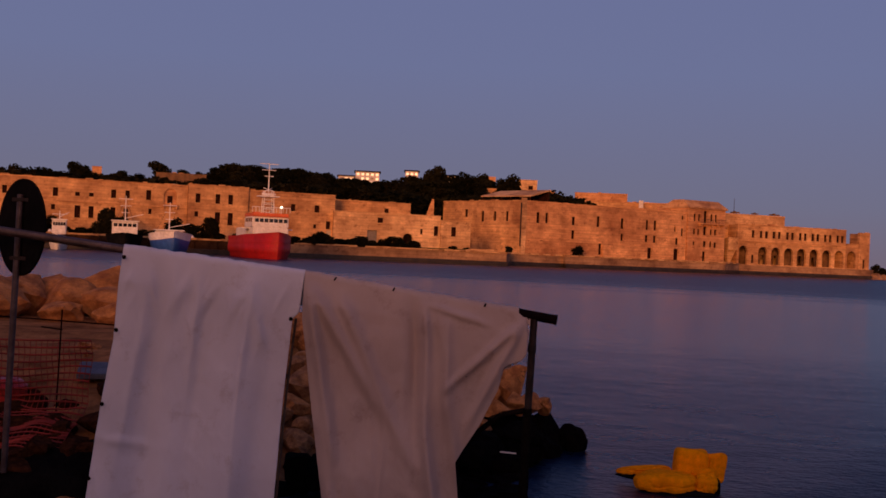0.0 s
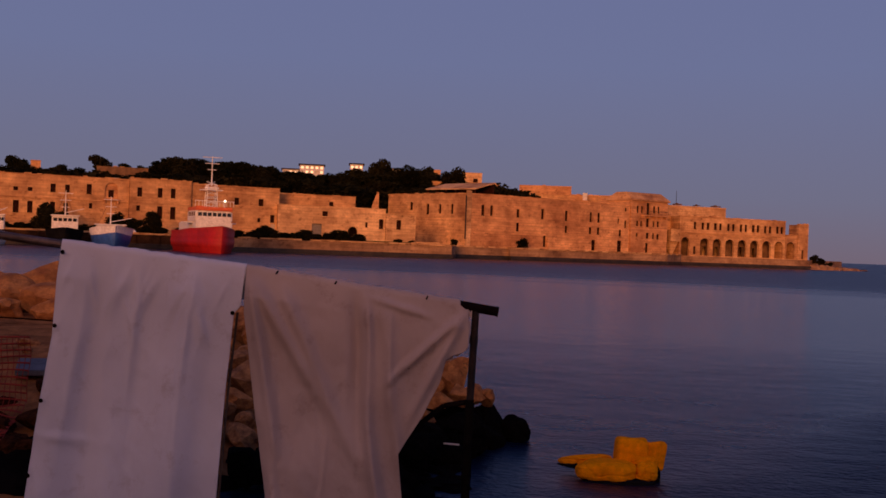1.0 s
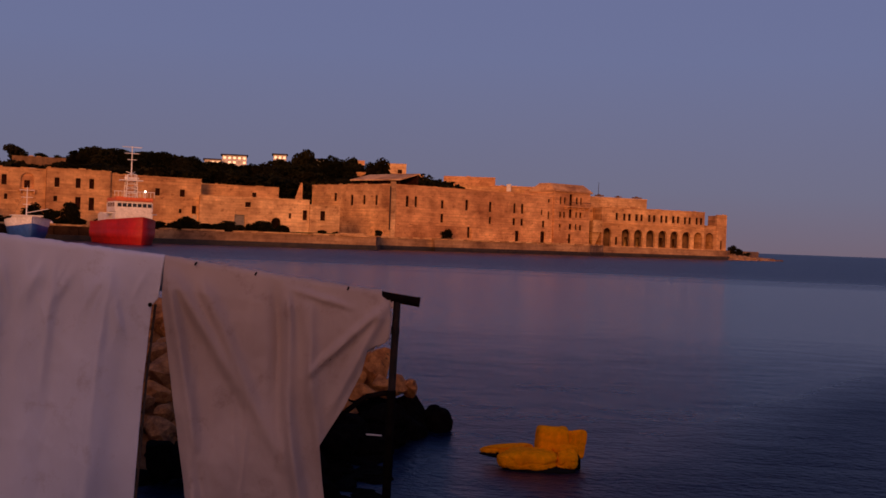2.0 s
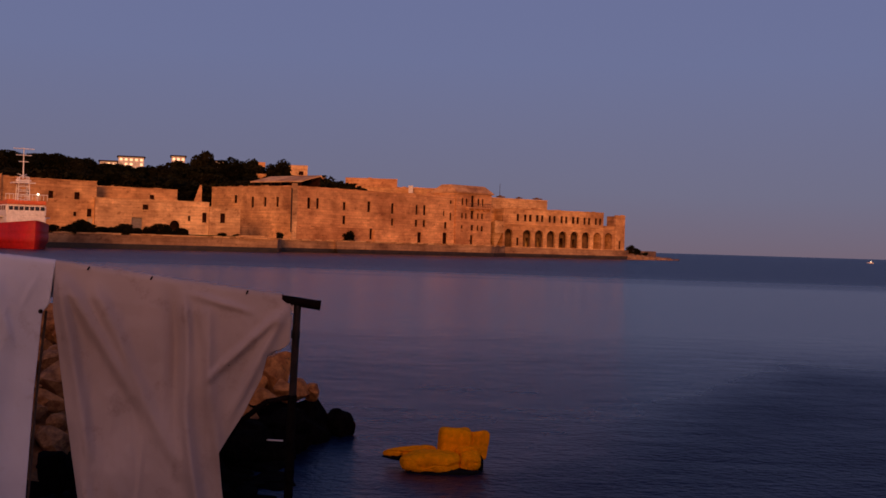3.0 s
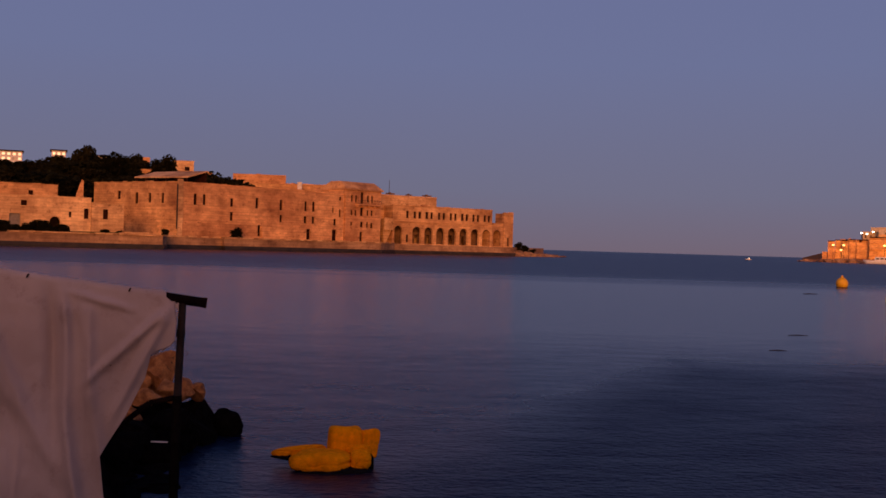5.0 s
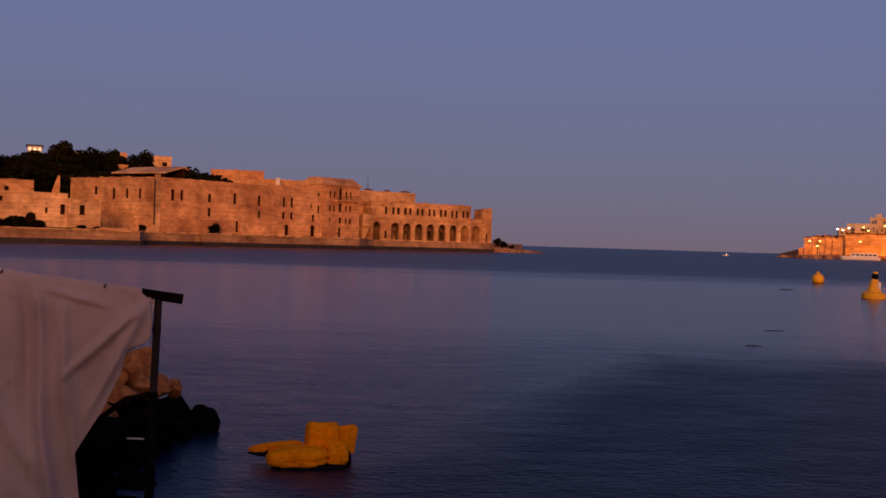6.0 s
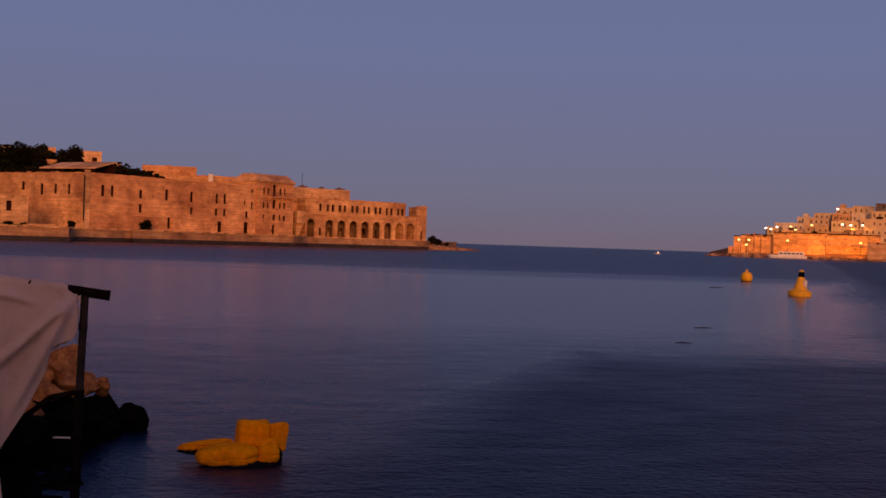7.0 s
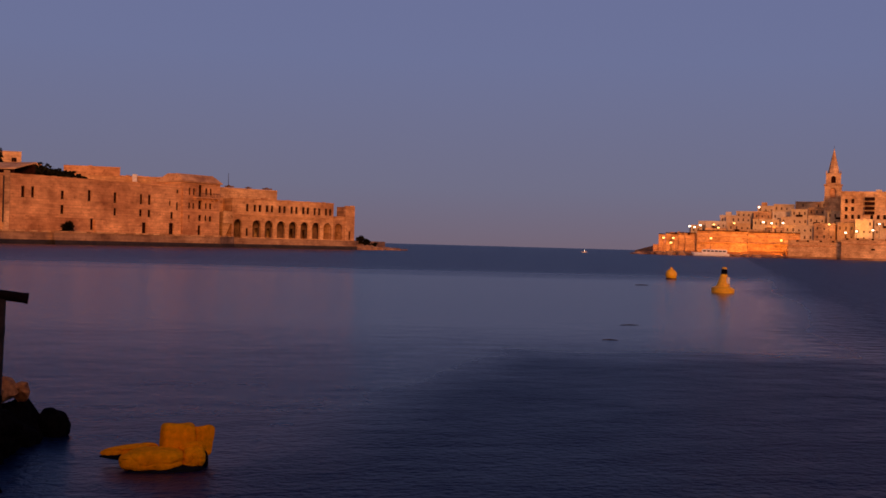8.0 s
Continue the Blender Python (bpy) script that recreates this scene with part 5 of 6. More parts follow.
ferry = thing("ferry", "white passenger ferry moored under the curtain wall", "boat", along(polar(23.75, 578), polar(25.45, 578)))
part("hull", hull_bm(17.4, 4.2, 1.3, 2.0, 0.3, 1.4), WHITE_PAINT, ferry, smooth=True)
cab = part("cabin", boxed(4.0, 16.2, -1.6, 1.6, 1.1, 3.3, bevel=0.35), WHITE_PAINT, ferry)
for k in range(6):
    part("window", PORTHOLE, None, cab, "", Matrix.Translation((4.7 + 1.9 * k, -1.62, 2.1)) @ Matrix.Rotation(radians(-90), 4, "Z") @ Matrix.Diagonal((1, 1.4, 0.7, 1)))

# street lamps of the town
LAMP_BALL = bmesh.new()
bmesh.ops.create_uvsphere(LAMP_BALL, u_segments=10, v_segments=6, radius=0.62, matrix=Matrix.Diagonal((1, 1, 0.62, 1)))
LAMP_BALL = unit(LAMP_BALL, LAMP_WARM)
LAMP_BALL_WHITE = LAMP_BALL.copy()
LAMP_BALL_WHITE.materials[0] = LAMP_WHITE
POLE = unit(tubed((0, 0, -7), (0, 0, 0), 0.1, 0.07, 6), IRON)
for k, (az, el) in enumerate([(23.54, 1.22), (23.78, 1.18), (24.05, 1.28), (24.69, 1.33), (24.91, 1.18), (25.65, 1.41), (27.03, 1.49), (27.41, 1.45), (27.94, 1.47), (22.29, 0.62), (22.76, 0.62),
                              (22.65, 0.39), (24.57, 0.65), (28.44, 0.97), (27.88, 0.63), (30.8, 1.07), (31.29, 1.14), (32.01, 1.21), (32.29, 1.51), (30.05, 1.45), (26.8, 2.21)]):
    d = 588 if el < 0.7 else 600 if el < 1.3 else 607
    post = thing("street_lamp", "street lamp with a glowing head above the shore", "lamp", Matrix.Translation(polar(az, d, height_at(el, d))), group="town street lamps")
    part("pole", POLE, None, post)
    part("head", LAMP_BALL if k not in (0, 1, 2, 6, 7, 8, 15, 16, 17, 18, 20) else LAMP_BALL_WHITE, None, post)
for az, d, z, watts in ((22.6, 584, 5.0, 4000), (24.7, 580, 5, 11000), (26.2, 582, 3, 12000), (27.7, 584, 3, 15000), (24.3, 607, 14, 7000), (27.5, 607, 17, 9000), (31.3, 600, 16, 9000)):
    lamp = new("flood_lamp", bpy.data.lights.new("flood_lamp", "SPOT"))
    lamp.data.energy, lamp.data.color, lamp.data.shadow_soft_size = watts * 0.62, (1.0, 0.35, 0.035), 0.5
    lamp.data.spot_size, lamp.data.spot_blend = radians(140), 0.6
    lamp.matrix_world = look(polar(az, d, z), polar(az, d + 12, z + 5))


# ---- near shore ----
def shore_height(x, y):
    edge = float(np.interp(y, [-30, 5.0, 6.2, 9.2, 11.2, 13.0, 14.5], [30, 30, -1.9, -2.35, -2.6, -2.0, -2.4]))
    back = float(np.interp(x, [-60, -30, -12, -4.5, -2.3, -1.5], [44, 31, 20.5, 14.3, 13.4, 12.2])) if y > 5 else 99
    d = min(edge - x, back - y)
    k = min(max((d + 0.6) / 2.6, 0), 1)
    inland = min(float(np.interp(x, [-12, -5, -2.5, 0], [0.95, 0.85, 0.42, 0.5])), float(np.interp(math.hypot(x, y), [9.6, 12.6], [-0.02, 0.9])))
    if y < 5.4:
        inland = 0.55
    return -0.7 + (inland + 0.7) * k * k * (3 - 2 * k) + (0.09 * noise.noise(Vector((x, y, 0)) * 0.7) + 0.05 * noise.noise(Vector((x, y, 3)) * 2.3)) * k


bm = bmesh.new()
xs, ys = np.linspace(-60, 30, 181), np.concatenate([np.linspace(-44, 4, 17), np.linspace(4.4, 44, 100)])
grid = [[bm.verts.new((x, y, shore_height(x, y))) for x in xs] for y in ys]
for j in range(len(ys) - 1):
    for i in range(len(xs) - 1):
        q = (grid[j][i], grid[j][i + 1], grid[j + 1][i + 1], grid[j + 1][i])
        if max(v.co.z for v in q) > -0.68:
            bm.faces.new(q)
bmesh.ops.delete(bm, geom=[v for v in bm.verts if not v.link_faces], context="VERTS")
# near-black layer added over the ground to deepen the dark foreground
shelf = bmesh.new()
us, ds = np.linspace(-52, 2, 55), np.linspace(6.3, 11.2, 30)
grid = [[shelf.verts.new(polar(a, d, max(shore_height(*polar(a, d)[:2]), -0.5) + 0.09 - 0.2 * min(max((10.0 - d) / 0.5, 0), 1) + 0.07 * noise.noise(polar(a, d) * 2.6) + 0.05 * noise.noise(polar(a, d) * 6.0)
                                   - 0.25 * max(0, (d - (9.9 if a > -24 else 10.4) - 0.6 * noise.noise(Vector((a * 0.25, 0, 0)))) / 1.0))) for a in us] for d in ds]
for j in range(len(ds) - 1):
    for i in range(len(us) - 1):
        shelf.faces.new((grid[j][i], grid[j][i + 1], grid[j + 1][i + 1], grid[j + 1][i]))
solid("tidal_shelf", shelf, ROCK_BLACK, "near-black shelf added over the ground below the railing", "rock shelf", kind="structure", smooth=True)
solid("ground", bm, SHORE, "sandy rubble-strewn shore", "ground", kind="structure", smooth=True)
# unseen wall added behind the camera to keep low sun off the foreground
solid("wall_south", boxed(-120, 120, -46, -44, -1, 13.7), STONE, "unseen wall behind the camera that blocks the low sun", "wall", kind="structure")

ROCKS = [rock_mesh((1, 1, 1), 20 + k, ROCK) for k in range(7)]
PALE_ROCKS = [rock_mesh((1, 1, 1), 40 + k, ROCK_PALE, 2) for k in range(6)]
DARK_ROCKS = [rock_mesh((1, 1, 1), 80 + k, ROCK_DARK, 2) for k in range(6)]
BLACK_ROCKS = [rock_mesh((1, 1, 1), 60 + k, ROCK_BLACK) for k in range(5)]
bm = bmesh.new()
blob(bm, (0, 0, 0), (1, 1, 1), 0.22, 1.3, 4, 5)
ROUND_ROCK = mesh_of("rock", bm, ROCK_BLACK, True)
rng = random.Random(3)


def rock(data, x, y, z, sx, sy, sz, label, turn=None, group="shore rocks"):
    ob = new("rock", data)
    ob.matrix_basis = Matrix.Translation((x, y, z)) @ Matrix.Rotation(turn if turn is not None else rng.uniform(0, 6.28), 4, "Z") @ Matrix.Rotation(rng.uniform(-0.25, 0.25), 4, "X") @ Matrix.Diagonal((sx, sy, sz, 1))
    return tagged(ob, label, "rock", group)


BOULDER, RUBBLE, NEAR_BLACK = "large rounded orange limestone boulder on the shore", "broken pale stone in the rubble on the shore", "black rock at the water's edge"
for k, (az, d, z, s) in enumerate([(-34.3, 19.5, 1.2, 0.62), (-33.0, 20.0, 1.25, 0.55), (-31.8, 19.5, 1.22, 0.6), (-30.6, 20.0, 1.25, 0.7), (-29.3, 18.6, 1.15, 0.55), (-28.2, 20.2, 1.35, 0.6),
                                   (-27.9, 18.0, 1.1, 0.45), (-26.6, 19.0, 1.2, 0.7), (-25.3, 18.5, 1.15, 0.6), (-24.2, 18.5, 1.1, 0.55), (-30.0, 18.0, 1.0, 0.4), (-32.5, 18.4, 1.0, 0.4),
                                   (-35.5, 19, 1.2, 0.6), (-23.0, 16.5, 0.95, 0.6), (-21.5, 15.2, 0.95, 0.55), (-20.0, 14.6, 0.9, 0.5), (-18.2, 14.2, 0.85, 0.5), (-16.2, 13.8, 0.75, 0.5), (-14.2, 13.6, 0.7, 0.45)]):
    p = polar(az, d)
    rock(ROCKS[k % 7], p.x, p.y, z, s * rng.uniform(0.9, 1.25), s, s * rng.uniform(0.62, 0.85), BOULDER)
# the rubble bank seen between and behind the cloths
for k in range(46):
    x = -5.5 + 2.9 * rng.random()
    y = float(np.interp(x, [-6.4, -2], [12.6, 12.3])) + rng.uniform(-1.7, 0.9)
    s = rng.uniform(0.12, 0.34)
    z = max(shore_height(x, y), 0.0) + s * 0.3 + 0.34 * max(0, 1 - abs(y - 12.3) / 1.6) * min(1, (-1.6 - x) / 2.5)
    rock((PALE_ROCKS if k % 2 else ROCKS)[k % 6], x, y, z, s * 1.2, s, s * 0.85, RUBBLE)
for k in range(24):
    x, y = -9.6 + 5.4 * rng.random(), 8.9 + 3.4 * rng.random()
    s = rng.uniform(0.06, 0.15)
    rock(PALE_ROCKS[k % 6], x, y, shore_height(x, y) + s * 0.25, s * 1.3, s, s * 0.7, RUBBLE)
# darker red-brown stones under the net
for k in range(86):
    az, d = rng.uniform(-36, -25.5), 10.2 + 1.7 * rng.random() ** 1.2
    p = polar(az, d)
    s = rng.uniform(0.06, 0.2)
    rock(DARK_ROCKS[k % 6], p.x, p.y, shore_height(p.x, p.y) + s * rng.uniform(0.1, 0.5), s * 1.3, s, s * 0.75, "dark red-brown stone in the rubble under the net")
for k in range(36):
    az, d = rng.uniform(-22.5, -18.2), rng.uniform(10.9, 13.8)
    p = polar(az, d)
    s = rng.uniform(0.09, 0.22)
    rock((PALE_ROCKS + ROCKS)[k % 13], p.x, p.y, max(shore_height(p.x, p.y), 0.1) + 0.5 * (d - 10.9) / 2.9 * rng.random() + s * 0.3, s * 1.2, s, s * 0.8, RUBBLE)
# tip of the bank: warm stones above, black ones below
for az, d, z, sx, sy, sz, k in ((-10.45, 13.0, 0.60, 0.24, 0.22, 0.28, 0), (-9.2, 12.9, 0.46, 0.16, 0.15, 0.12, 1), (-11.6, 12.9, 0.56, 0.22, 0.2, 0.18, 2), (-9.9, 12.7, 0.47, 0.2, 0.18, 0.1, 3),
                                (-8.75, 13.0, 0.44, 0.19, 0.14, 0.09, 4), (-11.0, 12.4, 0.44, 0.2, 0.16, 0.1, 5), (-12.0, 12.1, 0.33, 0.1, 0.09, 0.08, 6), (-12.6, 12.7, 0.52, 0.3, 0.25, 0.22, 1)):
    p = polar(az, d)
    rock(ROCKS[k], p.x, p.y, z + 0.07, sx * 1.08, sy * 1.1, sz * 1.35, "small orange stone on top of the black rocks")
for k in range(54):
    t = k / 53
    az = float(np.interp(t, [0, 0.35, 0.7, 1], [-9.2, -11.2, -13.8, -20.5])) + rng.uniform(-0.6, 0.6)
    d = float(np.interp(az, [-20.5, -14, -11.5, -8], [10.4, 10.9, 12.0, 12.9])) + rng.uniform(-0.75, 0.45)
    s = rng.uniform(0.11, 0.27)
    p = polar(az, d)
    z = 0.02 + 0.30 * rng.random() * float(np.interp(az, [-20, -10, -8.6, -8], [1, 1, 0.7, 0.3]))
    rock(BLACK_ROCKS[k % 5], p.x, p.y, z, s * 1.25, s, s * 0.95, NEAR_BLACK)
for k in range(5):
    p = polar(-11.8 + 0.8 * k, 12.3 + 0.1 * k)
    rock(BLACK_ROCKS[k], p.x, p.y, 0.0, 0.36, 0.4, 0.36, NEAR_BLACK)
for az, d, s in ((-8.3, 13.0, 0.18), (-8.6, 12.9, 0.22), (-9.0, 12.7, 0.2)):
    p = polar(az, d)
    rock(BLACK_ROCKS[int(d * 10) % 5], p.x, p.y, 0.08, s * 1.2, s, s * 1.1, NEAR_BLACK)
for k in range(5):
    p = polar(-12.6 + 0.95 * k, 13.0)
    rock(BLACK_ROCKS[k], p.x, p.y, 0.18, 0.32, 0.3, 0.32, NEAR_BLACK)
p = polar(-7.2, 13.1)
rock(ROUND_ROCK, p.x + 0.02, p.y, 0.10, 0.175, 0.17, 0.19, "round black rock standing alone in the water")

p = polar(-10.35, 11.4)
solid("plank", boxed(-0.09, 0.09, -0.012, 0.012, -0.006, 0.008, bevel=0.003), WHITE_PAINT, "short pale strip of wood lying on the black rocks", "wood", Matrix.Translation((p.x, p.y, 0.215)) @ Matrix.Rotation(radians(-6), 4, "Z"))
rock(BLACK_ROCKS[1], p.x, p.y + 0.1, 0.02, 0.32, 0.3, 0.26, NEAR_BLACK)

# near-black rocks that run on under the cloth's corner, added to darken it
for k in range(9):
    rock(BLACK_ROCKS[k % 5], -2.62 + 0.065 * k + rng.uniform(-0.12, 0.04), 10.9 - 0.24 * k, 0.03 + 0.1 * rng.random(), 0.27, 0.24, 0.2, NEAR_BLACK)

# awash stones between cloth and post, added to paint the rocks' dark reflection
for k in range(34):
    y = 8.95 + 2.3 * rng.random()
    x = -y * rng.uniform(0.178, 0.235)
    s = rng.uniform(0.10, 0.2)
    rock(BLACK_ROCKS[k % 5], x, y, 0.0, s * 1.3, s * 1.2, s * 0.35, "flat near-black stone that paints a dark reflection on the water", group="awash stones")

# ---- railing, cloths, sign ----
R0, R1 = (-6.2, 7.94), (-1.3, 8.92)
RAIL_AT = along(R0, R1)
RAIL_U, RAIL_Z = [-2.0, 0.48, 1.51, 2.98, 3.99, 4.69, 5.02], [2.47, 2.22, 2.11, 1.965, 1.83, 1.745, 1.70]


def rail_z(u):
    return float(np.interp(u, RAIL_U, RAIL_Z))


railing = thing("railing", "weathered steel tube railing sloping down to the water", "railing", RAIL_AT)
bm = bmesh.new()
us = [-2.0, 0.48, 1.51, 2.98, 3.99, 4.69]
for a, b in zip(us, us[1:]):
    tube(bm, (a, 0, rail_z(a)), (b + 0.01, 0, rail_z(b + 0.01)), 0.034, sides=14)
part("top_rail", bm, TUBE, railing)
end = part("rail_end", tubed((4.66, 0, rail_z(4.66)), (5.0, 0, rail_z(5.0)), 0.038, sides=14), TUBE_DARK, railing, "black open end of the rail")
part("end_rim", tubed((4.985, 0, rail_z(4.985)), (5.006, 0, rail_z(5.006)), 0.041, 0.041, 14), TUBE_DARK, end)
part("post", tubed((4.806, 0, 0.98), (4.825, 0, rail_z(4.825) - 0.02), 0.030, 0.029, 12), TUBE_RUST, railing, "rusty brown post standing in the water")
# the post's lower length is near-black to paint its dark reflection
bm = bmesh.new()
made = bmesh.ops.create_grid(bm, x_segments=12, y_segments=14, size=1.0)
for v in made["verts"]:
    a, z = math.pi * (v.co.x + 1), -0.7 + 0.845 * (v.co.y + 1)
    r = 0.036 + 0.010 * noise.noise(Vector((math.cos(a) * 2, math.sin(a) * 2, z * 7)))
    v.co = Vector((4.785 + 0.012 * (z + 0.7) + r * math.cos(a), r * math.sin(a), z))
bmesh.ops.remove_doubles(bm, verts=bm.verts, dist=0.0005)
part("post_foot", bm, ROCK_BLACK, railing, "lower post in near-black, painting its dark reflection")
part("post", tubed((-1.4, 0, -0.2), (-1.4, 0, rail_z(-1.4) - 0.02), 0.036, sides=12), TUBE, railing)
part("collar", tubed((4.816, 0, 1.44), (4.818, 0, 1.50), 0.036, 0.034, 12), TUBE_RUST, railing)
bm = bmesh.new()
for a, b in (((4.79, 0.02, 0.97), (4.6, 0.03, 0.93)), ((4.6, 0.03, 0.93), (4.42, 0.05, 0.78)), ((4.42, 0.05, 0.78), (4.28, 0.06, 0.62))):
    tube(bm, a, b, 0.022, sides=8)
part("bent_brace", bm, TUBE_DARK, railing, "bent rusty bar at the foot of the post")


def fold(x, centre, width):
    return math.exp(-((x - centre) / width) ** 2)


def cloth(name, label, left, right, relief, nu, nz, back, mat):
    """A cloth thrown over the rail. left, right: (z, u) down each side; relief: how far it stands out at (s, w, u, z)."""
    top = thing(name, label, "cloth", RAIL_AT, group="cloths on the railing")
    bm, rows = bmesh.new(), []
    zl, ul = [p[0] for p in reversed(left)], [p[1] for p in reversed(left)]
    zr, ur = [p[0] for p in reversed(right)], [p[1] for p in reversed(right)]
    low = left[-1][0]
    for j in range(-9, nz + 1):
        row = []
        for i in range(nu + 1):
            s = i / nu
            u0 = left[0][1] + (right[0][1] - left[0][1]) * s
            rz = rail_z(u0) + 0.004
            if j < 0:
                # over the tube and down behind it
                a = math.pi * min(1, (-j) / 5)
                y, z = -0.042 * math.cos(a), rz + 0.042 * math.sin(a) - max(0, -j - 5) * back / 4
                u = u0
            else:
                w = j / nz
                z = rz + (low - rz) * w
                edge = float(np.interp(z, zr, ur))
                calm = sum(float(np.interp(z + 0.06 * k, zr, ur)) for k in range(-6, 7)) / 13
                u = float(np.interp(z, zl, ul)) * (1 - s) + (calm + (edge - calm) * s ** 7) * s if w > 0 else u0
                y = -0.042 - relief(s, w, u, z) * min(1, w * 9)
                z += 0.006 * noise.noise(Vector((u * 7, z * 5, 2)))
            z += 0.008 * noise.noise(Vector((u0 * 16, 0, 1))) + 0.006 * noise.noise(Vector((u0 * 5, 4, 1)))
            row.append(bm.verts.new((u, y, z)))
        rows.append(row)
    for a, b in zip(rows, rows[1:]):
        for i in range(nu):
            bm.faces.new((a[i], a[i + 1], b[i + 1], b[i]))
    body = part("cloth_panel", bm, mat, top, smooth=True)
    thick = body.modifiers.new("thickness", "SOLIDIFY")
    thick.thickness, thick.offset = 0.004, 0.0
    return top


def crumple(u, z):
    """Sharp little creases."""
    a = abs(noise.noise(Vector((u * 4.2 + z, z * 2.6, 11))))
    b = abs(noise.noise(Vector((u * 9 - z * 2, z * 6, 17))))
    return 0.003 * max(0, 0.25 - a) / 0.25 + 0.002 * max(0, 0.2 - b) / 0.2


def relief_a(s, w, u, z):
    f = 0.042 * math.sin(s * 19 + 0.25 * math.sin(w * 4)) * (0.3 + 0.6 * w) + 0.05 * math.sin(s * 8.5 + 1.0 + w * 0.4) * (0.4 + 0.6 * w)
    f += 0.035 * fold(s, 0.60 - 0.05 * w, 0.05) * (0.4 + 0.6 * w) + 0.03 * fold(s, 0.30 + 0.02 * w, 0.04) * max(0, 0.8 - w)
    f += 0.03 * fold(s, 0.86 - 0.12 * w, 0.05) * w
    f += 0.03 * fold(s, 0.44 + 0.03 * w, 0.022) * fold(w, 0.25, 0.25) + 0.028 * fold(s, 0.17 - 0.04 * w, 0.03) * fold(w, 0.4, 0.3) + 0.03 * fold(s, 0.74 + 0.02 * w, 0.025) * fold(w, 0.35, 0.35)
    for k, (a, b, slope) in enumerate(((0.38, 0.06, -0.5), (0.52, 0.1, -0.7), (0.7, 0.08, -0.55), (0.78, 0.15, 0.4))):
        f += 0.024 * fold(s, a + slope * (w - b), 0.03) * fold(w, b + 0.05, 0.09)
    f += 0.012 * noise.noise(Vector((u * 5, z * 0.8, 7))) + 0.006 * noise.noise(Vector((u * 11 + z * 4, z * 6, 5))) * max(0.15, 1 - 2.2 * w)
    f += 0.02 * fold(w, 0.66 + 0.08 * s, 0.018) * fold(s, 0.16, 0.13)
    # little diagonal tucks under the rail
    for k in range(9):
        a, b, slope = 0.08 + 0.105 * k, 0.05 + 0.05 * (k * 5 % 4), (-0.9, 0.7, -0.5, 1.1)[k % 4]
        f += 0.013 * fold(s, a + slope * (w - b) * 0.5, 0.014) * fold(w, b + 0.04, 0.055)
    return f * 1.05 + 0.02 + crumple(u, z) * 1.6


def relief_b(s, w, u, z):
    ridge = 3.945 + 0.10 * w + 0.05 * w * w + 0.018 * math.sin(w * 8.0)
    f = 0.06 * fold(u, ridge, 0.030 + 0.02 * w) * min(1, 0.3 + 2 * w) * (0.75 + 0.25 * math.sin(w * 9 + 1)) + 0.035 * fold(u, ridge + 0.12 + 0.14 * w, 0.05) * fold(w, 0.45, 0.4)
    f -= 0.05 * fold(u, ridge - 0.10, 0.05) * fold(w, 0.3, 0.28)
    # swags that hang from the rail's end and from the near corner
    for k, (u0, z0, du, dz, wide, amp) in enumerate(((4.72, 1.66, -0.55, -0.52, 0.034, 0.036), (4.72, 1.63, -0.40, -0.80, 0.04, 0.032), (3.05, 1.9, 0.60, -1.0, 0.05, 0.040), (3.02, 1.9, 0.30, -1.5, 0.042, 0.042),
                                                    (3.3, 1.8, 0.55, -1.2, 0.055, 0.038), (4.0, 1.78, 0.42, -0.12, 0.03, 0.045), (3.1, 0.9, 0.5, -0.85, 0.07, 0.012), (3.9, 0.6, 0.25, -0.5, 0.06, 0.014))):
        n = math.hypot(du, dz)
        t = ((u - u0) * du + (z - z0) * dz) / n
        d = abs((u - u0) * dz - (z - z0) * du) / n
        if t > -0.1:
            f += amp * fold(d, 0, wide) * max(0, min(1, (t + 0.1) * 6)) * max(0, 1 - max(0, t - n * 0.7) / (n * 0.5))
    for k in range(11):
        f += (0.005, 0.009, 0.004)[k % 3] * fold(u, 3.08 + 0.15 * k + 0.06 * w * (1 if k % 2 else -0.6) + 0.015 * math.sin(w * 6 + k), 0.022) * fold(w, 0.35 + 0.09 * (k * 3 % 7), 0.28)
    f += 0.05 * fold(s, 0.06, 0.05) * w + 0.012 * math.sin((u - 3) * 12 + w * 3) * w * w
    f += 0.014 * noise.noise(Vector((u * 3.5, z * 2.6, 1))) + 0.004 * noise.noise(Vector((u * 15, z * 11, 5)))
    return f * 1.3 + 0.025 + crumple(u, z)


sheet_a = cloth("tarpaulin", "dirty white tarpaulin with metal eyelets hung over the railing", [(2.11, 1.51), (1.39, 1.48), (0.84, 1.40), (0.15, 1.32), (-0.16, 1.29)],
                [(1.97, 2.985), (1.67, 2.955), (1.61, 2.905), (1.0, 2.86), (0.23, 2.82), (-0.16, 2.80)], relief_a, 120, 110, 0.25, CLOTH)
sheet_b = cloth("tarpaulin", "greyish tarpaulin gathered into deep folds over the railing's end", [(1.96, 2.985), (1.62, 2.985), (1.0, 3.08), (0.2, 3.2), (0.06, 3.22)],
                [(1.745, 4.70), (1.70, 4.765), (1.55, 4.78), (1.42, 4.775), (1.37, 4.74), (1.345, 4.66), (1.31, 4.60), (1.13, 4.56), (0.85, 4.43), (0.55, 4.25), (0.26, 4.28), (0.06, 4.31)], relief_b, 150, 120, 0.25, CLOTH_DIRTY)


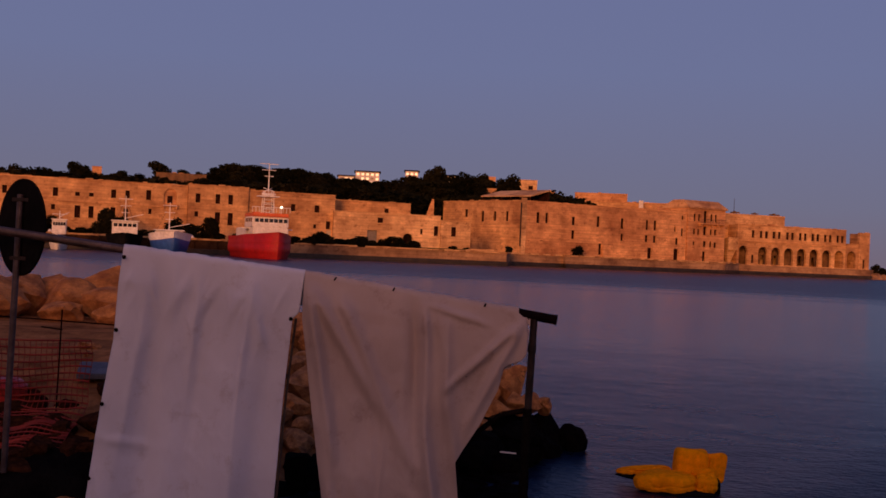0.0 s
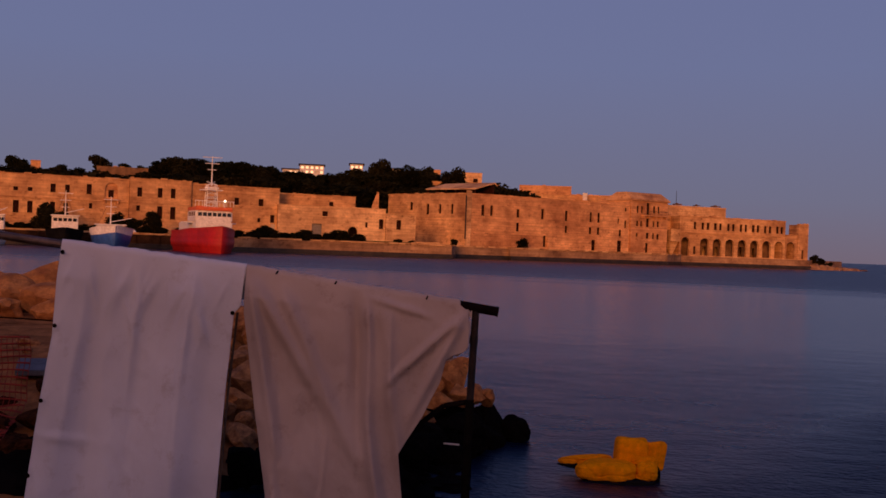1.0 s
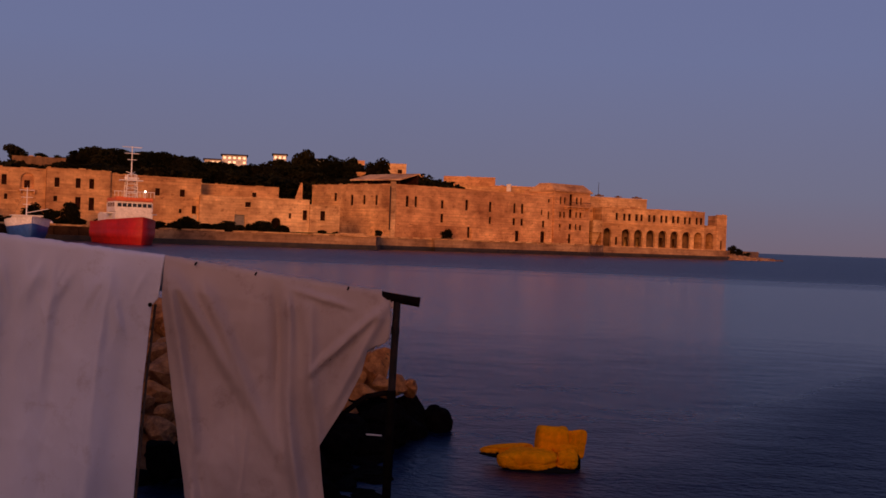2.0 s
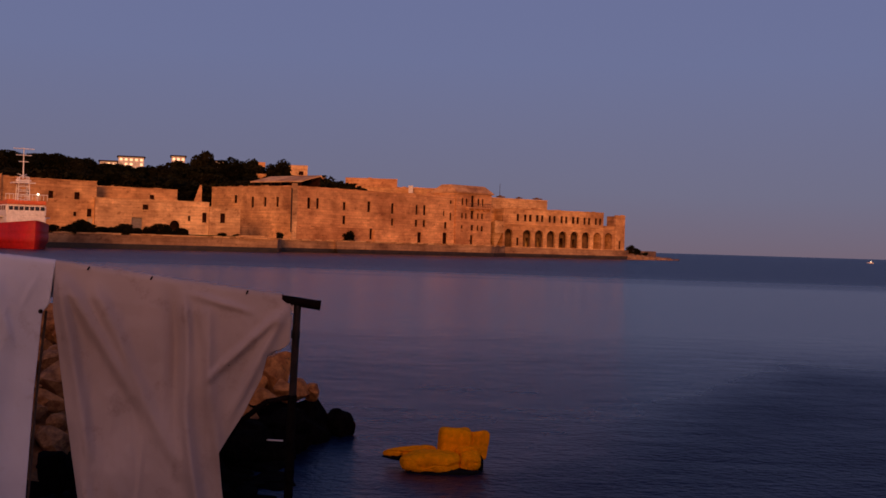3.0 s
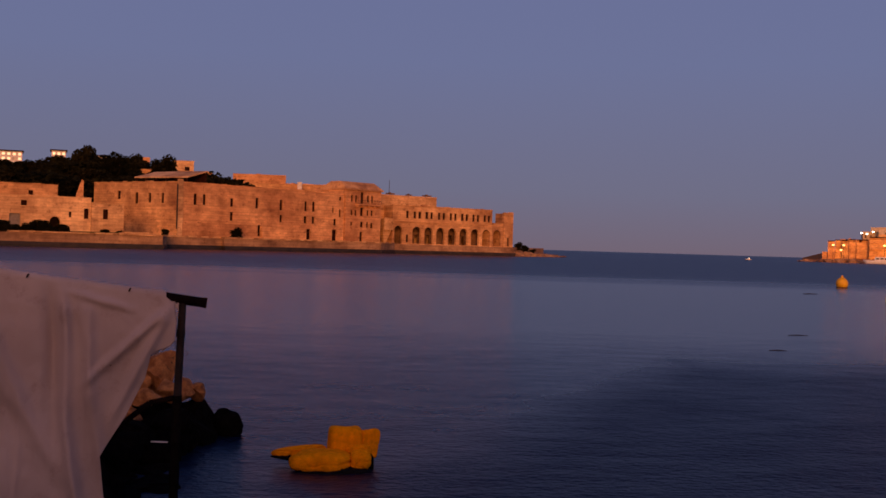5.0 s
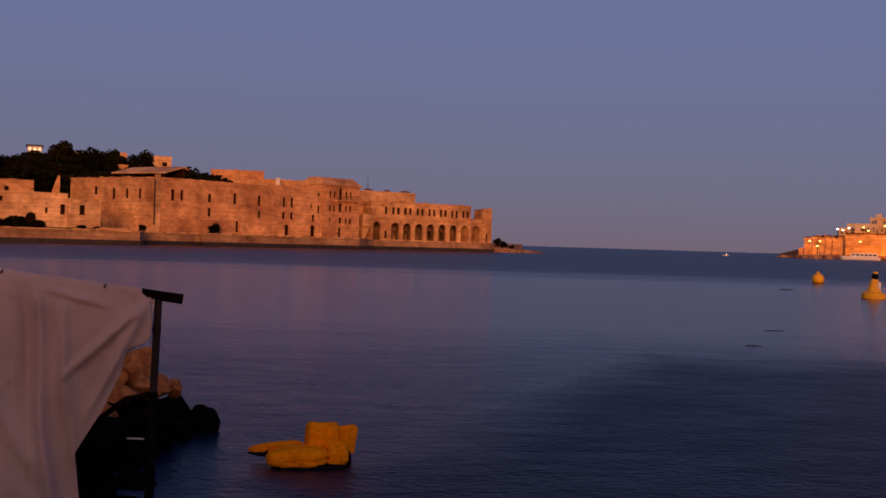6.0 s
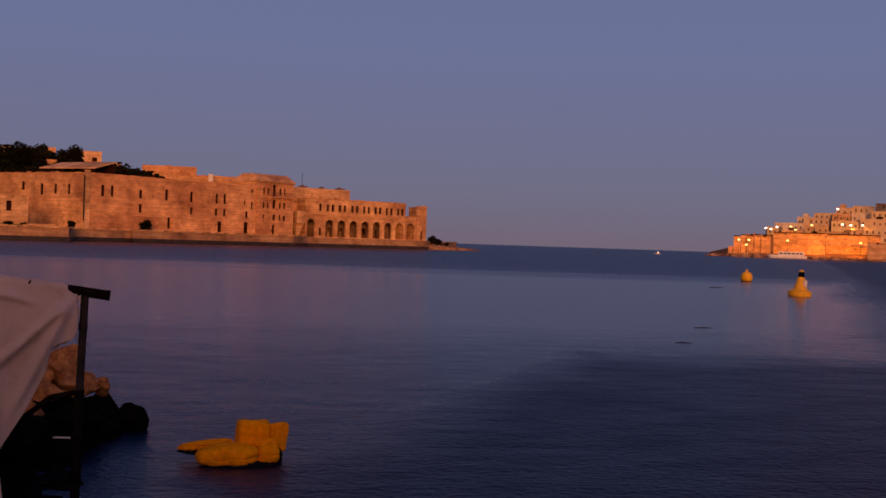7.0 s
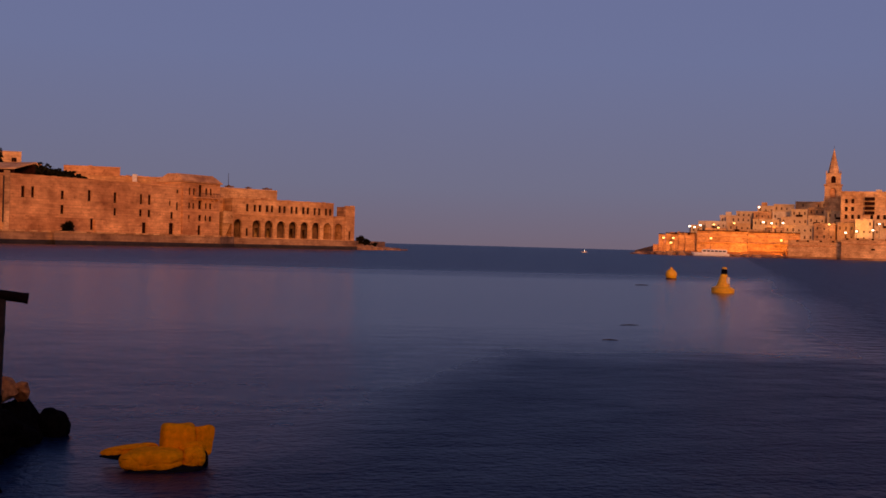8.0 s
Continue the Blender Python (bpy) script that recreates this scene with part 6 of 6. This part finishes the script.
def eyelet_mesh():
    bm = bmesh.new()
    for k in range(12):
        a, b = 2 * math.pi * k / 12, 2 * math.pi * (k + 1) / 12
        tube(bm, (0.012 * math.cos(a), 0, 0.012 * math.sin(a)), (0.012 * math.cos(b), 0, 0.012 * math.sin(b)), 0.006, sides=6)
    box(bm, -0.008, 0.008, -0.001, 0.001, -0.008, 0.008)
    return unit(bm, TUBE_DARK)


EYELET = eyelet_mesh()
for u, z, y in ((1.535, 2.05, -0.075), (1.515, 1.47, -0.135), (1.435, 0.88, -0.155), (1.36, 0.29, -0.17), (2.90, 1.62, -0.10)):
    part("eyelet", EYELET, None, sheet_a, "", Matrix.Translation((u, y - 0.012, z)))
for u in (3.23, 3.70, 4.43):
    part("tie", tubed((u - 0.004, -0.062, rail_z(u) + 0.01), (u + 0.006, -0.035, rail_z(u) + 0.030), 0.0065, sides=6), TUBE_DARK, sheet_b)
for u, z in ((4.30, 1.24), (4.38, 1.36)):
    part("eyelet", EYELET, None, sheet_b, "", Matrix.Translation((u, -0.085, z)))
# loose flap and edge batten of the first cloth, frayed threads of the second
bm = bmesh.new()
for a, b in (((2.925, -0.02, 1.62), (2.875, -0.03, 1.0)), ((2.875, -0.03, 1.0), (2.835, -0.04, 0.2)), ((2.835, -0.04, 0.2), (2.82, -0.04, 0.02))):
    tube(bm, a, b, 0.010, sides=6)
part("edge_batten", bm, BARK, sheet_a, "thin brown wooden batten along the cloth's edge")
bm = bmesh.new()
rng = random.Random(8)
for k in range(34):
    p = Vector((4.80 + rng.uniform(-0.10, 0.05), rng.uniform(-0.05, 0.03), 1.62 - 0.45 * rng.random()))
    for _ in range(4):
        n = p + Vector((rng.uniform(-0.025, 0.025), rng.uniform(-0.015, 0.015), rng.uniform(-0.035, 0.01)))
        tube(bm, p, n, 0.0016, sides=4)
        p = n
tagged(part("frayed_threads", bm, BARK, sheet_b), "frayed dark threads between the cloth and the post", kind="stuff")
# the worn corner: a rotted remnant of weave, full of holes, that reaches across to the post
bm, cells = bmesh.new(), {}
CELL = 0.009


def weave(i, j):
    if (i, j) not in cells:
        u, z = 4.56 + CELL * i, 1.30 + CELL * j
        cells[i, j] = bm.verts.new((u, -0.045 + 0.02 * noise.noise(Vector((u * 9, z * 9, 3))), z))
    return cells[i, j]


for i in range(30):
    for j in range(46):
        u, z = 4.56 + CELL * i, 1.30 + CELL * j
        inner, outer = float(np.interp(z, [1.30, 1.72], [4.60, 4.70])), float(np.interp(z, [1.30, 1.40, 1.72], [4.64, 4.77, 4.79]))
        worn = (u - inner) / (outer - inner)
        if 0 <= worn <= 1 and noise.noise(Vector((u * 26, z * 26, 8))) + 0.5 * noise.noise(Vector((u * 60, z * 60, 2))) > -0.8 + 0.7 * worn:
            bm.faces.new((weave(i, j), weave(i + 1, j), weave(i + 1, j + 1), weave(i, j + 1)))
remnant = part("worn_corner", bm, CLOTH_DIRTY, sheet_b, "rotted lace-like corner of the cloth")
thick = remnant.modifiers.new("thickness", "SOLIDIFY")
thick.thickness = 0.003

sign = thing("road_sign", "dark back of a round sign on a grey post", "sign", RAIL_AT @ Matrix.Translation((0.50, 0.30, 0)))
disc = bmesh.new()
bmesh.ops.create_cone(disc, cap_ends=True, segments=40, radius1=0.41, radius2=0.41, depth=0.02)
part("plate", disc, MATT_BLACK, sign, "black painted plate", Matrix.Translation((0.01, 0.05, 2.255)) @ Matrix.Rotation(radians(-41), 4, "Z") @ Matrix.Rotation(radians(90), 4, "X"))
part("post", tubed((-0.03, 0, 0.2), (0.01, 0, 2.53), 0.027, sides=12), TUBE, sign)
part("clamp", boxed(-0.05, 0.1, -0.03, 0.03, 2.47, 2.5), TUBE_RUST, sign)
part("clamp", boxed(-0.05, 0.1, -0.03, 0.03, 1.98, 2.01), TUBE_RUST, sign)

# orange barrier net on rusty rods
NET_AT = along((-8.2, 9.0), (-3.5, 10.2))
fence = thing("barrier_fence", "sagging orange plastic barrier net on rusty rods", "fence", NET_AT)
bm = bmesh.new()
verts, faces = [], []


def net_point(u, k):
    z = 1.22 - 0.066 * k + 0.012 * math.sin(u * 5 + k * 0.4) - 0.03 * math.sin((u + 0.3) * 2.4) ** 2
    # the lower half slumps forward and lies over the stones
    slump = max(0, k - 9)
    y = 0.05 * math.sin(u * 3 + k * 0.3) - 0.055 * slump + 0.03 * math.sin(u * 7 + k)
    foot = NET_AT @ Vector((u, y, 0))
    ground = shore_height(foot.x, foot.y) + 0.10 + 0.07 * noise.noise(Vector((u * 3, y * 3, 1)))
    return Vector((u, y, max(z, ground)))


for k in range(27):
    for i in range(62):
        a, b = net_point(-0.75 + 0.052 * i, k), net_point(-0.75 + 0.052 * (i + 1), k)
        tube(bm, a, b, 0.0085, sides=4)
for i in range(63):
    for k in range(26):
        tube(bm, net_point(-0.75 + 0.052 * i, k), net_point(-0.75 + 0.052 * i, k + 1), 0.0035, sides=4)
part("net", bm, NET, fence)
part("top_rod", tubed((-1.5, 0, 1.52), (2.85, 0, 1.37), 0.007, sides=7), TUBE_DARK, fence)
for u, lean in ((2.19, -0.02), (1.55, 0.06), (0.2, 0.0)):
    part("rod", tubed((u + lean, 0, 0.35), (u, 0, 1.5), 0.0075, sides=7), TUBE_DARK, fence)
part("tie_bar", tubed((2.0, 0, 1.33), (2.2, 0, 1.31), 0.007, sides=6), TUBE_DARK, fence)
barrel = thing("tub", "low red plastic tub behind the barrier net", "tub", NET_AT @ Matrix.Translation((1.5, 0.30, 0.40)) @ Matrix.Diagonal((1, 1, 0.56, 1)))
bm = bmesh.new()
for r0, r1, z0, z1 in ((0.24, 0.28, 0, 0.1), (0.28, 0.28, 0.1, 0.3), (0.30, 0.30, 0.3, 0.34), (0.28, 0.28, 0.34, 0.58), (0.28, 0.22, 0.58, 0.68)):
    tube(bm, (0, 0, z0), (0, 0, z1), r0, r1, 22)
part("body", bm, RED_PLASTIC, barrel, smooth=False)
part("lid", tubed((0, 0, 0.68), (0, 0, 0.71), 0.19, 0.18, 18), RED_PLASTIC, barrel)
GREY_BOARD = surface("blue_grey_board", (0.06, 0.065, 0.085), (0.12, 0.125, 0.15), 3.0, 0.7, 0.2, 0.01)
solid("board", boxed(-0.2, 0.2, -0.3, 0.3, -0.03, 0.03, bevel=0.01), GREY_BOARD, "weathered blue-grey board lying on the shore", "board",
      Matrix.Translation((-6.3, 10.62, shore_height(-6.3, 10.62) + 0.06)) @ Matrix.Rotation(radians(28), 4, "Z") @ Matrix.Rotation(radians(6), 4, "X"))

# coping stones along the quay's edge, each a stone of its own
QUAY_OB = bpy.data.objects["quay_wall"]
COPING = unit(boxed(0, 1, -0.22, 0.75, 0.0, 0.28, bevel=0.03), STONE_PALE)
rng = random.Random(21)
for (x0, y0), (x1, y1) in zip(QUAY_LINE[1:8], QUAY_LINE[2:9]):
    length, u, frame_of = math.dist((x0, y0), (x1, y1)), 0.0, along((x0, y0), (x1, y1))
    while u < length - 0.6:
        w = min(rng.uniform(0.9, 1.9), length - u)
        if rng.random() < 0.93:
            part("coping_stone", COPING, None, QUAY_OB, "", frame_of @ Matrix.Translation((u, rng.uniform(-0.06, 0.06), 2.454 + rng.uniform(0, 0.05))) @ Matrix.Diagonal((w - 0.05, 1, rng.uniform(0.8, 1.2), 1)))
        u += w
